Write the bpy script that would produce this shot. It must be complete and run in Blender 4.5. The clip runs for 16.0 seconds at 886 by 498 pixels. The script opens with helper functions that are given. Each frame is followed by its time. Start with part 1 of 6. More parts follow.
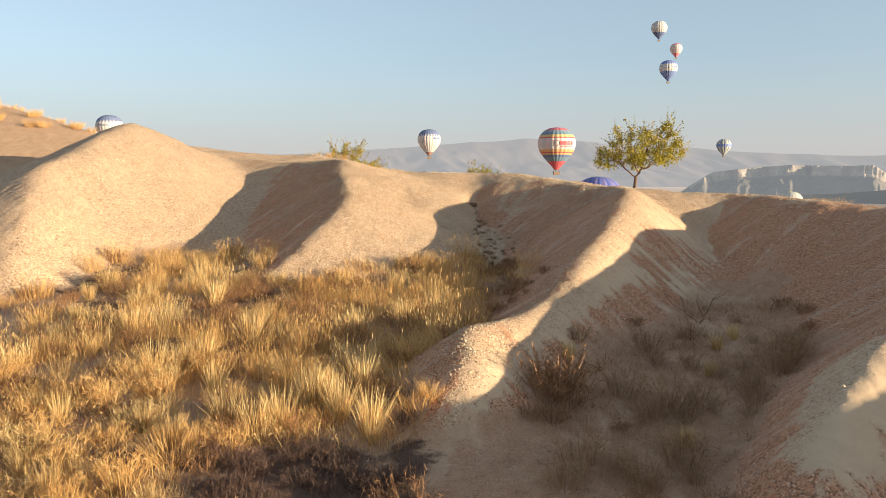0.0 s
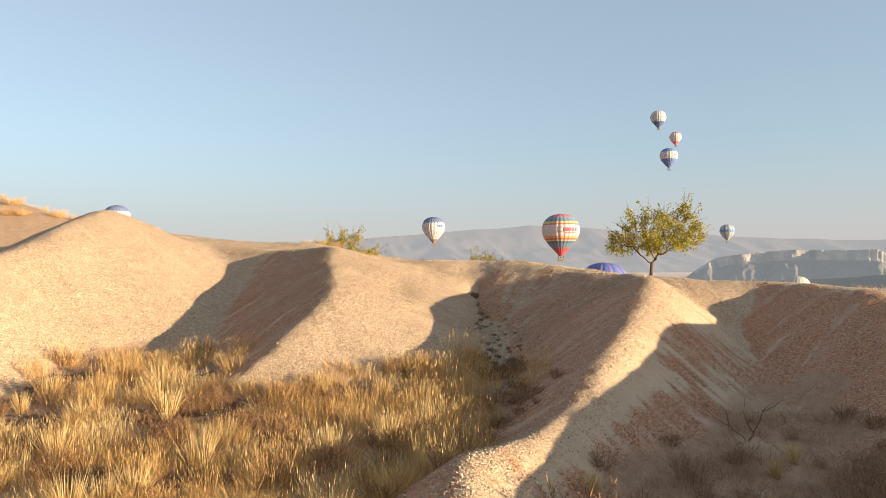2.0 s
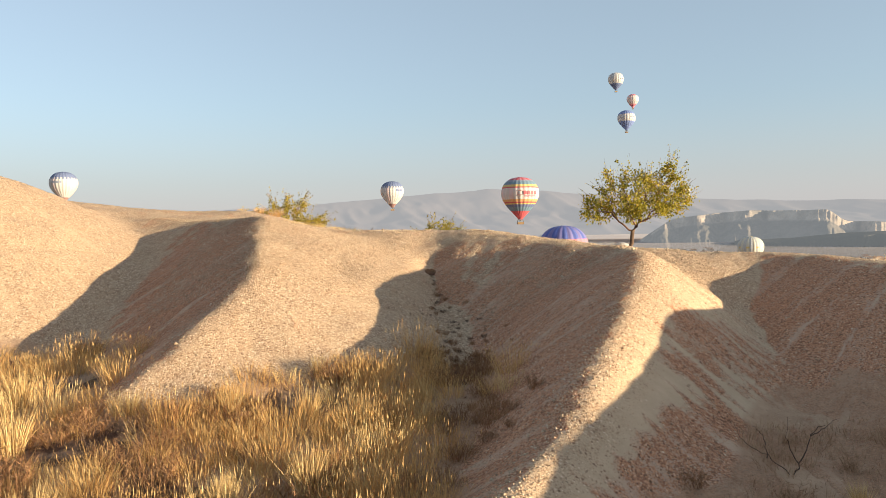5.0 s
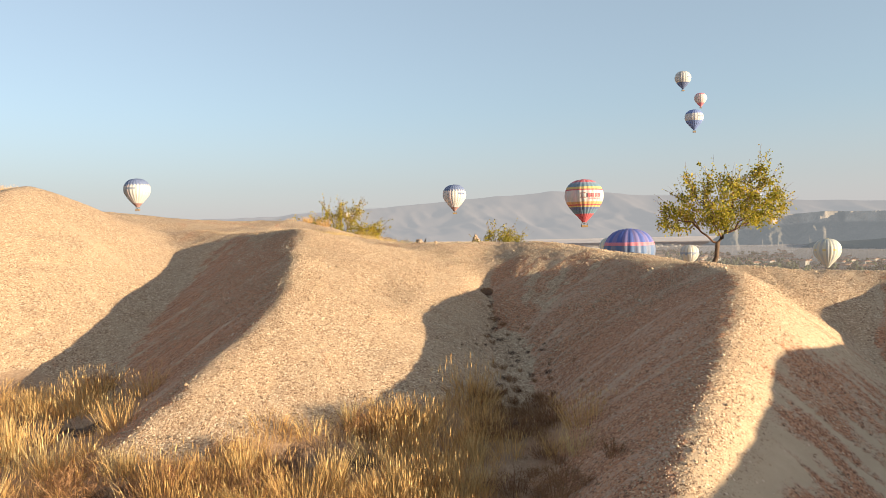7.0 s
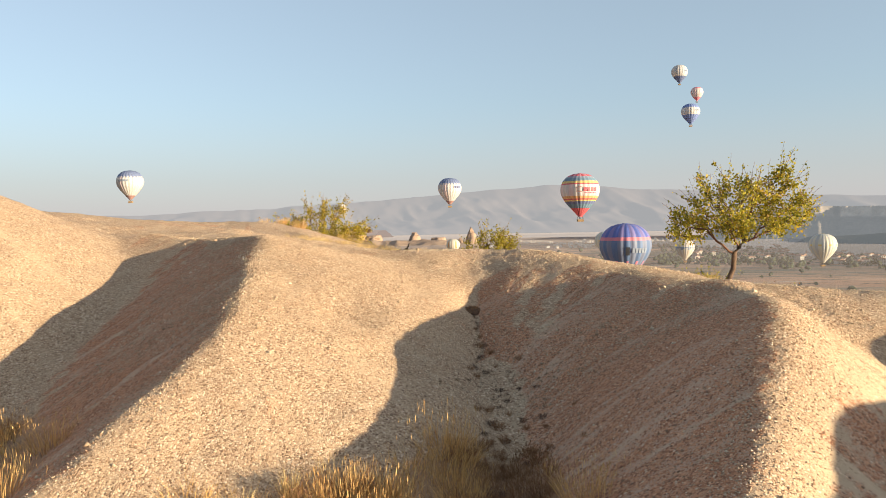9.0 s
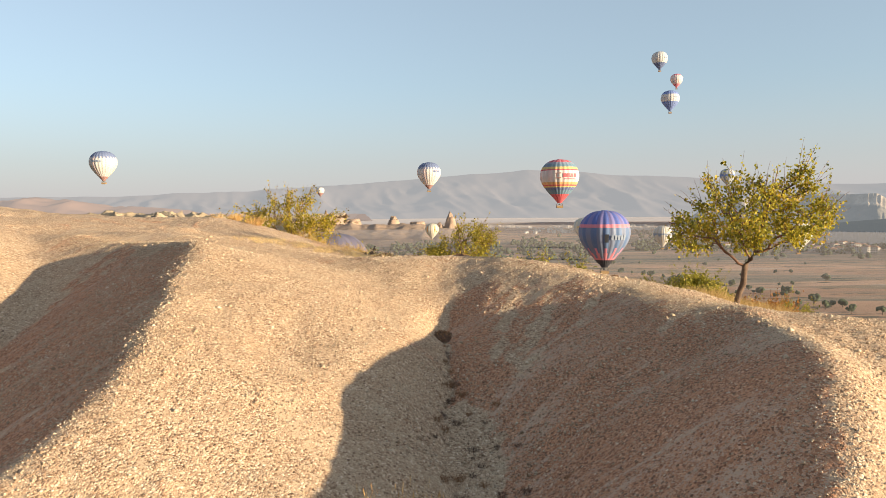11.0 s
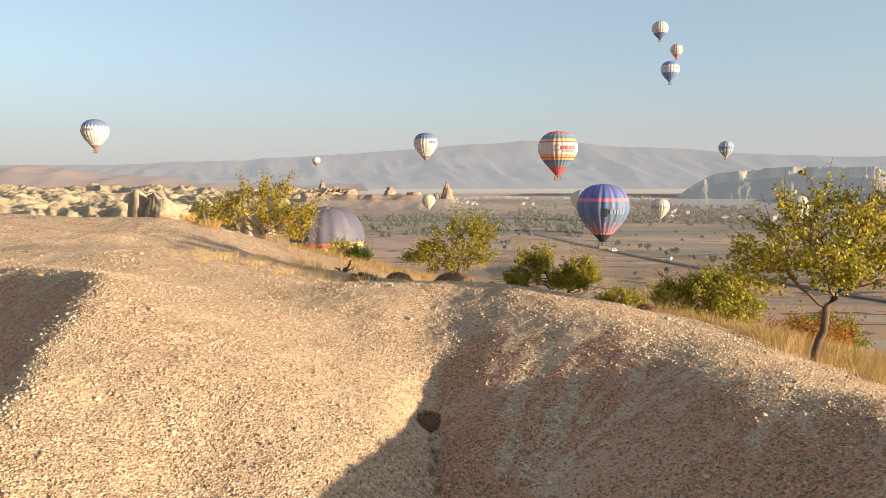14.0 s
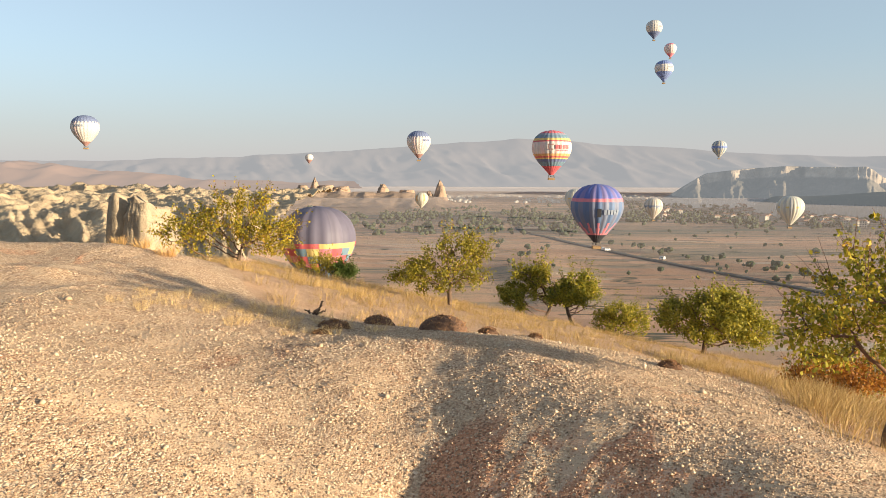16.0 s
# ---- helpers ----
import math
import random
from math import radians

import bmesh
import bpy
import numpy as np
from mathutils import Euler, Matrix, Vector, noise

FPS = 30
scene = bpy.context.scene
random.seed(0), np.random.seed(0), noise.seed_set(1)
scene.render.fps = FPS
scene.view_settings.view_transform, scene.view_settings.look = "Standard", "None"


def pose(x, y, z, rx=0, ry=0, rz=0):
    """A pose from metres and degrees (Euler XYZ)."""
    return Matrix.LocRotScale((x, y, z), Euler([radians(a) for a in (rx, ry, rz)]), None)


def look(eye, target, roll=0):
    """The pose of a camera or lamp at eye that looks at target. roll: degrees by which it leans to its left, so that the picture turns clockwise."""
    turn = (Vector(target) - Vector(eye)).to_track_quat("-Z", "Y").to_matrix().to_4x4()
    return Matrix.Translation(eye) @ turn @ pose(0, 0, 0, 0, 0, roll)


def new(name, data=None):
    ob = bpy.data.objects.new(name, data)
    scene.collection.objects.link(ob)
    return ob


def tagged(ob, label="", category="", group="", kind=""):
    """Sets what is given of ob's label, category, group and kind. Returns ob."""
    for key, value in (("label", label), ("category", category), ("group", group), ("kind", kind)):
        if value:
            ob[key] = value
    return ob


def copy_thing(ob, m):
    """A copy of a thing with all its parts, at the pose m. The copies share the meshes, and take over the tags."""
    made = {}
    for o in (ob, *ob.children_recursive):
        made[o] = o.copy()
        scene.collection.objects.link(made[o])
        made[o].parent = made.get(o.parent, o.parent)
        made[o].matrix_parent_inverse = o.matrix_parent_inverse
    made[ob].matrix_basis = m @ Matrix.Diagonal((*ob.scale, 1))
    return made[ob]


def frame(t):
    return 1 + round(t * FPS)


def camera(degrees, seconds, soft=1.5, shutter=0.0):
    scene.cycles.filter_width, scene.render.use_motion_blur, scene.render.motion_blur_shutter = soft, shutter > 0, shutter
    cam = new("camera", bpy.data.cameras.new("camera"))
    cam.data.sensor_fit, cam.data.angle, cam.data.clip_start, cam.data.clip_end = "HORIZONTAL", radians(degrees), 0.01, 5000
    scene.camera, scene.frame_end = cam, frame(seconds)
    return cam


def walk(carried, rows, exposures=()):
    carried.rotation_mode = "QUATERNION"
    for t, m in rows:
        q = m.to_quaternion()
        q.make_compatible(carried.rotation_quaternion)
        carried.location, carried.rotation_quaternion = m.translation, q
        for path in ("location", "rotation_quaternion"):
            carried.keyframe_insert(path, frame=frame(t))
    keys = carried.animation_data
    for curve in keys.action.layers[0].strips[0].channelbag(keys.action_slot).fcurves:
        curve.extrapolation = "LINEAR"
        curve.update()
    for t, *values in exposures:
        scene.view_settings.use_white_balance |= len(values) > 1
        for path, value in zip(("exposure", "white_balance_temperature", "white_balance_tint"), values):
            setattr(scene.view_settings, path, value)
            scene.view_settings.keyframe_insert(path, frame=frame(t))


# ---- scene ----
cam = camera(60.3, 16.0, soft=0.6)
METRES, EYE, TILT, LEAN, TURN = 20.0, 3.0, -5.3, 0.0, 0.0
ROWS = [
    (0.0, 0.0, 0.0, 0.0, 0.0, 0.0, -0.0),
    (0.5, 0.0031, 0.0305, 0.0035, 0.16, 4.43, 0.27),
    (1.0, 0.0057, 0.0622, 0.0066, 0.38, 6.11, 0.46),
    (1.5, 0.0082, 0.0929, 0.0101, 0.4, 6.5, 0.46),
    (2.0, 0.0106, 0.1239, 0.0134, 0.4, 6.52, 0.36),
    (2.5, 0.0134, 0.1545, 0.0171, -0.59, 6.47, 0.52),
    (3.0, 0.0153, 0.1853, 0.0208, -2.19, 5.58, 0.83),
    (5.5, 0.0256, 0.333, 0.0459, -2.52, 3.7, 1.35),
    (6.0, 0.0283, 0.3606, 0.052, 0.24, 3.64, 1.25),
    (6.5, 0.0312, 0.3886, 0.0578, 1.82, 3.9, 1.07),
    (7.0, 0.0343, 0.4164, 0.0637, 2.14, 4.11, 1.13),
    (7.5, 0.0372, 0.4452, 0.07, 2.16, 4.16, 1.1),
    (8.0, 0.0407, 0.4744, 0.0768, 2.2, 4.16, 1.08),
    (8.5, 0.0438, 0.5041, 0.084, 2.21, 3.9, 1.01),
    (9.0, 0.0467, 0.5336, 0.0917, 1.79, 3.59, 0.93),
    (11.5, 0.0567, 0.6916, 0.1355, 0.06, 1.98, 0.56),
    (12.0, 0.058, 0.7235, 0.1454, 0.09, 1.51, 0.66),
    (12.5, 0.059, 0.7553, 0.1549, -0.0, 0.96, 0.51),
    (13.0, 0.0598, 0.7872, 0.1645, -0.09, 0.49, 0.37),
    (13.5, 0.0606, 0.8186, 0.1744, -0.09, 0.25, 0.3),
    (14.0, 0.0612, 0.8492, 0.1843, -0.09, 0.15, 0.21),
    (14.5, 0.0625, 0.8795, 0.1942, -0.25, 0.09, 0.13),
    (15.0, 0.064, 0.9099, 0.2041, -0.58, 0.09, -0.09),
    (15.5, 0.0652, 0.9394, 0.2145, -0.65, 0.03, -0.05),
    (16.0, 0.067, 0.9689, 0.2246, -0.62, -0.03, -0.04),
]
walk(cam, [(t, pose(0, 0, EYE, TILT, LEAN, TURN) @ pose(METRES * x, METRES * y, METRES * z, 90 + pitch, roll, yaw)) for t, x, y, z, yaw, pitch, roll in ROWS],
     [(0.0, 1.2, 7300, 11), (16.0, 1.2, 7300, 11)])

# ---- world, sun ----
SUN_AZ, SUN_EL = 117.0, 5.8          # degrees clockwise from +y; above the horizon
world = bpy.data.worlds.new("morning_sky")
scene.world = world
world.use_nodes = True
wn, wl = world.node_tree.nodes, world.node_tree.links
sky = wn.new("ShaderNodeTexSky")
sky.sky_type, sky.sun_disc = "NISHITA", False
sky.sun_elevation, sky.sun_rotation = radians(SUN_EL), radians(SUN_AZ)
sky.altitude, sky.air_density, sky.dust_density, sky.ozone_density = 1100, 1.0, 2.6, 3.2
soft_sky = wn.new("ShaderNodeHueSaturation")
soft_sky.inputs["Saturation"].default_value = 0.72
wl.new(sky.outputs[0], soft_sky.inputs["Color"])
# pale haze along the horizon
up = wn.new("ShaderNodeSeparateXYZ")
wl.new(wn.new("ShaderNodeTexCoord").outputs["Generated"], up.inputs[0])
band = wn.new("ShaderNodeMapRange")
band.interpolation_type = "SMOOTHSTEP"
band.inputs["From Min"].default_value, band.inputs["From Max"].default_value = -0.02, 0.17
band.inputs["To Min"].default_value, band.inputs["To Max"].default_value = 0.75, 0.0
wl.new(up.outputs["Z"], band.inputs["Value"])
haze = wn.new("ShaderNodeMix")
haze.data_type = "RGBA"
wl.new(band.outputs[0], haze.inputs[0])
veil = wn.new("ShaderNodeMix")
veil.data_type = "RGBA"
veil.inputs[0].default_value = 0.35
wl.new(soft_sky.outputs[0], veil.inputs[6])
veil.inputs[7].default_value = (1.36, 1.86, 2.26, 1)
wl.new(veil.outputs[2], haze.inputs[6])
haze.inputs[7].default_value = (1.80, 1.77, 2.01, 1)
wn["Background"].inputs["Strength"].default_value = 0.15
wl.new(haze.outputs[2], wn["Background"].inputs["Color"])

sun_data = bpy.data.lights.new("sun", "SUN")
sun_data.energy, sun_data.angle, sun_data.color = 5.0, radians(0.5), (1.0, 0.90, 0.69)
sun = new("sun", sun_data)
a, e = radians(SUN_AZ), radians(SUN_EL)
sun.matrix_world = look((math.sin(a) * math.cos(e) * 50, math.cos(a) * math.cos(e) * 50, math.sin(e) * 50), (0, 0, 0))


# ---- small tools ----
def part(name, bm, material, parent=None, label="", smooth=False):
    """Links a bmesh as one mesh object, under a thing or a part."""
    me = bpy.data.meshes.new(name)
    bm.to_mesh(me)
    bm.free()
    return part_mesh(name, me, material, parent, label, smooth)


def part_mesh(name, me, material, parent=None, label="", smooth=False):
    for m in material if isinstance(material, (list, tuple)) else [material]:
        if m is not None:
            me.materials.append(m)
    if smooth:
        me.polygons.foreach_set("use_smooth", [True] * len(me.polygons))
    ob = new(name, me)
    if parent is not None:
        ob.parent = parent
    return tagged(ob, label)


def raw_mesh(name, verts, faces):
    """A mesh from numpy arrays: verts (n, 3); faces (m, k)."""
    me = bpy.data.meshes.new(name)
    verts, faces = np.asarray(verts, np.float32), np.asarray(faces, np.int32)
    k = faces.shape[1]
    me.vertices.add(len(verts))
    me.vertices.foreach_set("co", verts.ravel())
    me.loops.add(faces.size)
    me.loops.foreach_set("vertex_index", faces.ravel())
    me.polygons.add(len(faces))
    me.polygons.foreach_set("loop_start", np.arange(0, faces.size, k, dtype=np.int32))
    me.update(calc_edges=True)
    return me


def grid_faces(nx, ny):
    i = np.arange((nx - 1) * (ny - 1))
    q = (i // (nx - 1)) * nx + i % (nx - 1)
    return np.stack([q, q + 1, q + nx + 1, q + nx], 1)


def attribute(me, name, values):
    me.attributes.new(name, "FLOAT", "POINT").data.foreach_set("value", np.asarray(values, np.float32))


def sstep(lo, hi, v):
    t = np.clip((v - lo) / (hi - lo), 0, 1)
    return t * t * (3 - 2 * t)


RNG = np.random.default_rng(7)
LATTICE = RNG.random((64, 64))


def vnoise(x, y):
    """Smooth value noise in 0..1 on a repeating lattice."""
    xi, yi = np.floor(x).astype(int), np.floor(y).astype(int)
    fx, fy = x - xi, y - yi
    fx, fy = fx * fx * (3 - 2 * fx), fy * fy * (3 - 2 * fy)
    g = lambda i, j: LATTICE[i % 64, j % 64]
    return (g(xi, yi) * (1 - fx) + g(xi + 1, yi) * fx) * (1 - fy) + (g(xi, yi + 1) * (1 - fx) + g(xi + 1, yi + 1) * fx) * fy


def fbm(x, y, octaves=4, gain=0.5):
    total, amp, norm = 0.0, 1.0, 0.0
    for k in range(octaves):
        total = total + amp * vnoise(x * 2 ** k + 17.3 * k, y * 2 ** k + 9.1 * k)
        norm += amp
        amp *= gain
    return total / norm


def ridged(x, y, octaves=4):
    total, amp, norm = 0.0, 1.0, 0.0
    for k in range(octaves):
        total = total + amp * (1 - np.abs(2 * vnoise(x * 2 ** k + 5.7 * k, y * 2 ** k + 31.1 * k) - 1))
        norm += amp
        amp *= 0.5
    return total / norm


# ---- materials ----
def material(name, rough=0.9):
    m = bpy.data.materials.new(name)
    m.use_nodes = True
    n, l = m.node_tree.nodes, m.node_tree.links
    b = n["Principled BSDF"]
    b.inputs["Roughness"].default_value = rough
    b.inputs["Specular IOR Level"].default_value = 0.25
    return m, n, l, b


def ramp(n, l, source, stops):
    r = n.new("ShaderNodeValToRGB")
    els = r.color_ramp.elements
    while len(els) < len(stops):
        els.new(0.5)
    for el, (p, c) in zip(els, stops):
        el.position, el.color = p, (*c, 1)
    if source is not None:
        l.new(source, r.inputs[0])
    return r.outputs[0]


def mixc(n, l, fac, c1, c2, blend="MIX"):
    x = n.new("ShaderNodeMix")
    x.data_type, x.blend_type = "RGBA", blend
    for sock, v in ((x.inputs[0], fac), (x.inputs[6], c1), (x.inputs[7], c2)):
        if hasattr(v, "links"):
            l.new(v, sock)
        else:
            sock.default_value = v if isinstance(v, (int, float)) else (*v, 1)
    return x.outputs[2]


def mathn(n, l, op, v1, v2=None, clamp=False):
    x = n.new("ShaderNodeMath")
    x.operation, x.use_clamp = op, clamp
    for sock, v in zip(x.inputs, (v1, v2)):
        if v is None:
            continue
        if hasattr(v, "links"):
            l.new(v, sock)
        else:
            sock.default_value = v
    return x.outputs[0]


def noise_tex(n, l, scale, detail=4, rough=0.6, vec=None):
    t = n.new("ShaderNodeTexNoise")
    t.inputs["Scale"].default_value, t.inputs["Detail"].default_value, t.inputs["Roughness"].default_value = scale, detail, rough
    if vec is not None:
        l.new(vec, t.inputs["Vector"])
    return t.outputs[0]


def voronoi(n, l, scale, vec=None, feature="F1"):
    t = n.new("ShaderNodeTexVoronoi")
    t.feature = feature
    t.inputs["Scale"].default_value = scale
    if vec is not None:
        l.new(vec, t.inputs["Vector"])
    return t


def attr(n, name):
    t = n.new("ShaderNodeAttribute")
    t.attribute_name = name
    return t.outputs["Fac"]


def bump(n, l, height, strength, distance, base=None):
    t = n.new("ShaderNodeBump")
    t.inputs["Strength"].default_value, t.inputs["Distance"].default_value = strength, distance
    l.new(height, t.inputs["Height"])
    if base is not None:
        l.new(base, t.inputs["Normal"])
    return t.outputs[0]


def place_vec(n):
    return n.new("ShaderNodeTexCoord").outputs["Object"]


def ground_material():
    m, n, l, b = material("tuff_ground", 0.95)
    vec = place_vec(n)
    # a buff crust, strewn with small broken stones; brown for loose gravel trails and the flanks' shade tone
    stones = voronoi(n, l, 38, vec)
    lumps = voronoi(n, l, 21, vec)
    grains = voronoi(n, l, 105, vec)
    big = noise_tex(n, l, 0.35, 5, 0.6, vec)
    mid = noise_tex(n, l, 3.0, 5, 0.65, vec)
    fine = noise_tex(n, l, 45, 3, 0.7, vec)
    trail = mathn(n, l, "SUBTRACT", attr(n, "trail"), 0.5)
    crust = ramp(n, l, mid, [(0.25, (0.5, 0.35, 0.228)), (0.75, (0.63, 0.451, 0.3))])
    crust = mixc(n, l, mathn(n, l, "MULTIPLY", fine, 0.25), crust, (0.42, 0.292, 0.192))
    tones = []
    for cells in (stones, lumps, grains):
        t = n.new("ShaderNodeSeparateColor")
        l.new(cells.outputs["Color"], t.inputs[0])
        tones.append(t)
    tone, ltone, gtone = tones
    rough = mathn(n, l, "ADD", mathn(n, l, "MULTIPLY", trail, 1.3), mathn(n, l, "MULTIPLY", mathn(n, l, "SUBTRACT", mid, 0.5), 0.9))
    cover = mathn(n, l, "MULTIPLY", attr(n, "gravel"), mathn(n, l, "ADD", mathn(n, l, "MULTIPLY", rough, 1.2), 1.0))
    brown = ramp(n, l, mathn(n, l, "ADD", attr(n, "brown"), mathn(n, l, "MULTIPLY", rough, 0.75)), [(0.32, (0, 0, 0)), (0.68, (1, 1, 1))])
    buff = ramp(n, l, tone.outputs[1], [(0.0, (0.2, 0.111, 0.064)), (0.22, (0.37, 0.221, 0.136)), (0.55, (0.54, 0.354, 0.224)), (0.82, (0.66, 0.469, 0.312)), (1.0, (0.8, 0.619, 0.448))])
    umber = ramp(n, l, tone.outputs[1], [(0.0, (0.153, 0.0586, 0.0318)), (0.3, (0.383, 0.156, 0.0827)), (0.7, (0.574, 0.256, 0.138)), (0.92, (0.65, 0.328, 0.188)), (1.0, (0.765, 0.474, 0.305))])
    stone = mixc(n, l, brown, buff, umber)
    grain = mixc(n, l, brown, ramp(n, l, gtone.outputs[1], [(0.0, (0.28, 0.164, 0.1)), (0.6, (0.48, 0.314, 0.196)), (1.0, (0.68, 0.496, 0.336))]),
                 ramp(n, l, gtone.outputs[1], [(0.0, (0.301, 0.124, 0.0656)), (0.6, (0.545, 0.252, 0.136)), (1.0, (0.658, 0.364, 0.22))]))
    streak = mathn(n, l, "ADD", mathn(n, l, "MULTIPLY", trail, 1.7), 0.85, True)
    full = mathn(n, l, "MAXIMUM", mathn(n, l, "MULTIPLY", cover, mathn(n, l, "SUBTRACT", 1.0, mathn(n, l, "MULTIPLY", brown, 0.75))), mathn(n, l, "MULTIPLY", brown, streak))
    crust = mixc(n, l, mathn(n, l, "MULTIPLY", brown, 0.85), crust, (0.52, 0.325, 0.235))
    is_stone = mathn(n, l, "LESS_THAN", tone.outputs[0], mathn(n, l, "MULTIPLY", full, 0.72))
    is_grain = mathn(n, l, "LESS_THAN", gtone.outputs[0], mathn(n, l, "MULTIPLY", full, 0.88))
    is_lump = mathn(n, l, "LESS_THAN", ltone.outputs[0], mathn(n, l, "MULTIPLY", full, 0.24))
    inside = mathn(n, l, "LESS_THAN", lumps.outputs["Distance"], 0.40)
    is_lump = mathn(n, l, "MULTIPLY", is_lump, inside)
    col = mixc(n, l, is_grain, crust, grain)
    col = mixc(n, l, mathn(n, l, "MULTIPLY", is_stone, 0.9), col, stone)
    lump_col = ramp(n, l, ltone.outputs[1], [(0.0, (0.17, 0.0929, 0.056)), (0.5, (0.32, 0.186, 0.116)), (0.75, (0.55, 0.372, 0.24)), (1.0, (0.76, 0.575, 0.408))])
    col = mixc(n, l, is_lump, col, lump_col)
    # shade of small hollows between the stones, put in as dark specks of colour
    speck_cells = voronoi(n, l, 26, vec)
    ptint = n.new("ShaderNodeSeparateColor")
    l.new(speck_cells.outputs["Color"], ptint.inputs[0])
    shade_speck = mathn(n, l, "MULTIPLY", mathn(n, l, "LESS_THAN", speck_cells.outputs["Distance"], 0.33), mathn(n, l, "LESS_THAN", ptint.outputs[0], mathn(n, l, "ADD", mathn(n, l, "MULTIPLY", brown, 0.14), 0.10)))
    col = mixc(n, l, mathn(n, l, "MULTIPLY", shade_speck, mathn(n, l, "MULTIPLY", full, 0.85)), col, (0.13, 0.072, 0.045))
    col = mixc(n, l, mathn(n, l, "MULTIPLY", big, 0.22), col, (0.48, 0.31, 0.2))
    # reddish earth with litter under the grass
    soil = ramp(n, l, mid, [(0.3, (0.37, 0.205, 0.125)), (0.7, (0.57, 0.365, 0.235))])
    soil = mixc(n, l, mathn(n, l, "MULTIPLY", fine, 0.4), soil, (0.24, 0.137, 0.084))
    soil_mask = ramp(n, l, mathn(n, l, "ADD", attr(n, "soil"), mathn(n, l, "MULTIPLY", mathn(n, l, "SUBTRACT", mid, 0.5), 0.9)), [(0.4, (0, 0, 0)), (0.62, (1, 1, 1))])
    col = mixc(n, l, mathn(n, l, "MULTIPLY", soil_mask, 0.68), col, soil)
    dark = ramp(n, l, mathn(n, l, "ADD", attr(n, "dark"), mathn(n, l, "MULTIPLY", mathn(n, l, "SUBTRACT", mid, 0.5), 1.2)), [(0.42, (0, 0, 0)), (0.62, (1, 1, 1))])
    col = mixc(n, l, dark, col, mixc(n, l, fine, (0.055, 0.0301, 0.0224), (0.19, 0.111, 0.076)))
    # dry hill grass seen from afar, and the fields of the plain
    hill = ramp(n, l, noise_tex(n, l, 0.12, 6, 0.7, vec), [(0.32, (0.2, 0.124, 0.06)), (0.5, (0.34, 0.221, 0.112)), (0.7, (0.46, 0.31, 0.176))])
    col = mixc(n, l, attr(n, "hill"), col, hill)
    flat = n.new("ShaderNodeMapping")
    flat.inputs["Scale"].default_value = (0.01, 0.0195, 0)
    flat.inputs["Rotation"].default_value = (0, 0, 0.12)
    l.new(vec, flat.inputs["Vector"])
    plots = voronoi(n, l, 1.0, flat.outputs[0])
    ptone = n.new("ShaderNodeSeparateColor")
    l.new(plots.outputs["Color"], ptone.inputs[0])
    field = ramp(n, l, ptone.outputs[1], [(0.0, (0.66, 0.374, 0.242)), (0.35, (0.788, 0.463, 0.307)), (0.7, (0.889, 0.54, 0.363)), (0.9, (0.688, 0.441, 0.289)), (1.0, (0.43, 0.309, 0.205))])
    field = mixc(n, l, mathn(n, l, "MULTIPLY", noise_tex(n, l, 0.02, 7, 0.7, vec), 0.4), field, (0.3, 0.204, 0.144))
    lanes = n.new("ShaderNodeMapping")
    lanes.inputs["Scale"].default_value = (0.0035, 0.022, 0.0)
    lanes.inputs["Rotation"].default_value = (0, 0, -0.10)
    l.new(vec, lanes.inputs["Vector"])
    lane = noise_tex(n, l, 1.0, 6, 0.62, lanes.outputs[0])
    field = mixc(n, l, ramp(n, l, lane, [(0.50, (0, 0, 0)), (0.60, (1, 1, 1))]), field, (0.36, 0.29, 0.215))
    field = mixc(n, l, ramp(n, l, lane, [(0.35, (1, 1, 1)), (0.42, (0, 0, 0))]), field, (0.66, 0.52, 0.40))
    hedge = noise_tex(n, l, 1.7, 3, 0.5, lanes.outputs[0])
    field = mixc(n, l, mathn(n, l, "MULTIPLY", ramp(n, l, hedge, [(0.47, (0, 0, 0)), (0.485, (1, 1, 1)), (0.50, (1, 1, 1)), (0.515, (0, 0, 0))]), mathn(n, l, "GREATER_THAN", noise_tex(n, l, 0.02, 4, 0.7, vec), 0.5)), field, (0.15, 0.14, 0.10))
    col = mixc(n, l, attr(n, "plain"), col, field)
    col = mixc(n, l, mathn(n, l, "MULTIPLY", attr(n, "green"), 0.8), col, (0.12, 0.15, 0.13))
    l.new(col, b.inputs["Base Color"])
    # relief: domed stones and grains on the crust
    near = mathn(n, l, "SUBTRACT", 1.0, attr(n, "hill"))
    dome = mathn(n, l, "MULTIPLY", is_stone, mathn(n, l, "SUBTRACT", 1.0, mathn(n, l, "MULTIPLY", stones.outputs["Distance"], 1.1), True))
    gdome = mathn(n, l, "MULTIPLY", is_grain, mathn(n, l, "SUBTRACT", 1.0, grains.outputs["Distance"], True))
    nrm = bump(n, l, mathn(n, l, "MULTIPLY", mid, near), 0.4, 0.05)
    nrm = bump(n, l, mathn(n, l, "MULTIPLY", trail, mathn(n, l, "ADD", mathn(n, l, "MULTIPLY", brown, 0.8), 0.2)), 0.8, 0.06, nrm)
    ldome = mathn(n, l, "MULTIPLY", is_lump, mathn(n, l, "SUBTRACT", 1.0, mathn(n, l, "MULTIPLY", lumps.outputs["Distance"], 1.6), True))
    nrm = bump(n, l, mathn(n, l, "MULTIPLY", ldome, near), 1.0, 0.026, nrm)
    nrm = bump(n, l, mathn(n, l, "MULTIPLY", dome, near), 1.0, 0.014, nrm)
    nrm = bump(n, l, mathn(n, l, "MULTIPLY", gdome, near), 0.7, 0.0045, nrm)
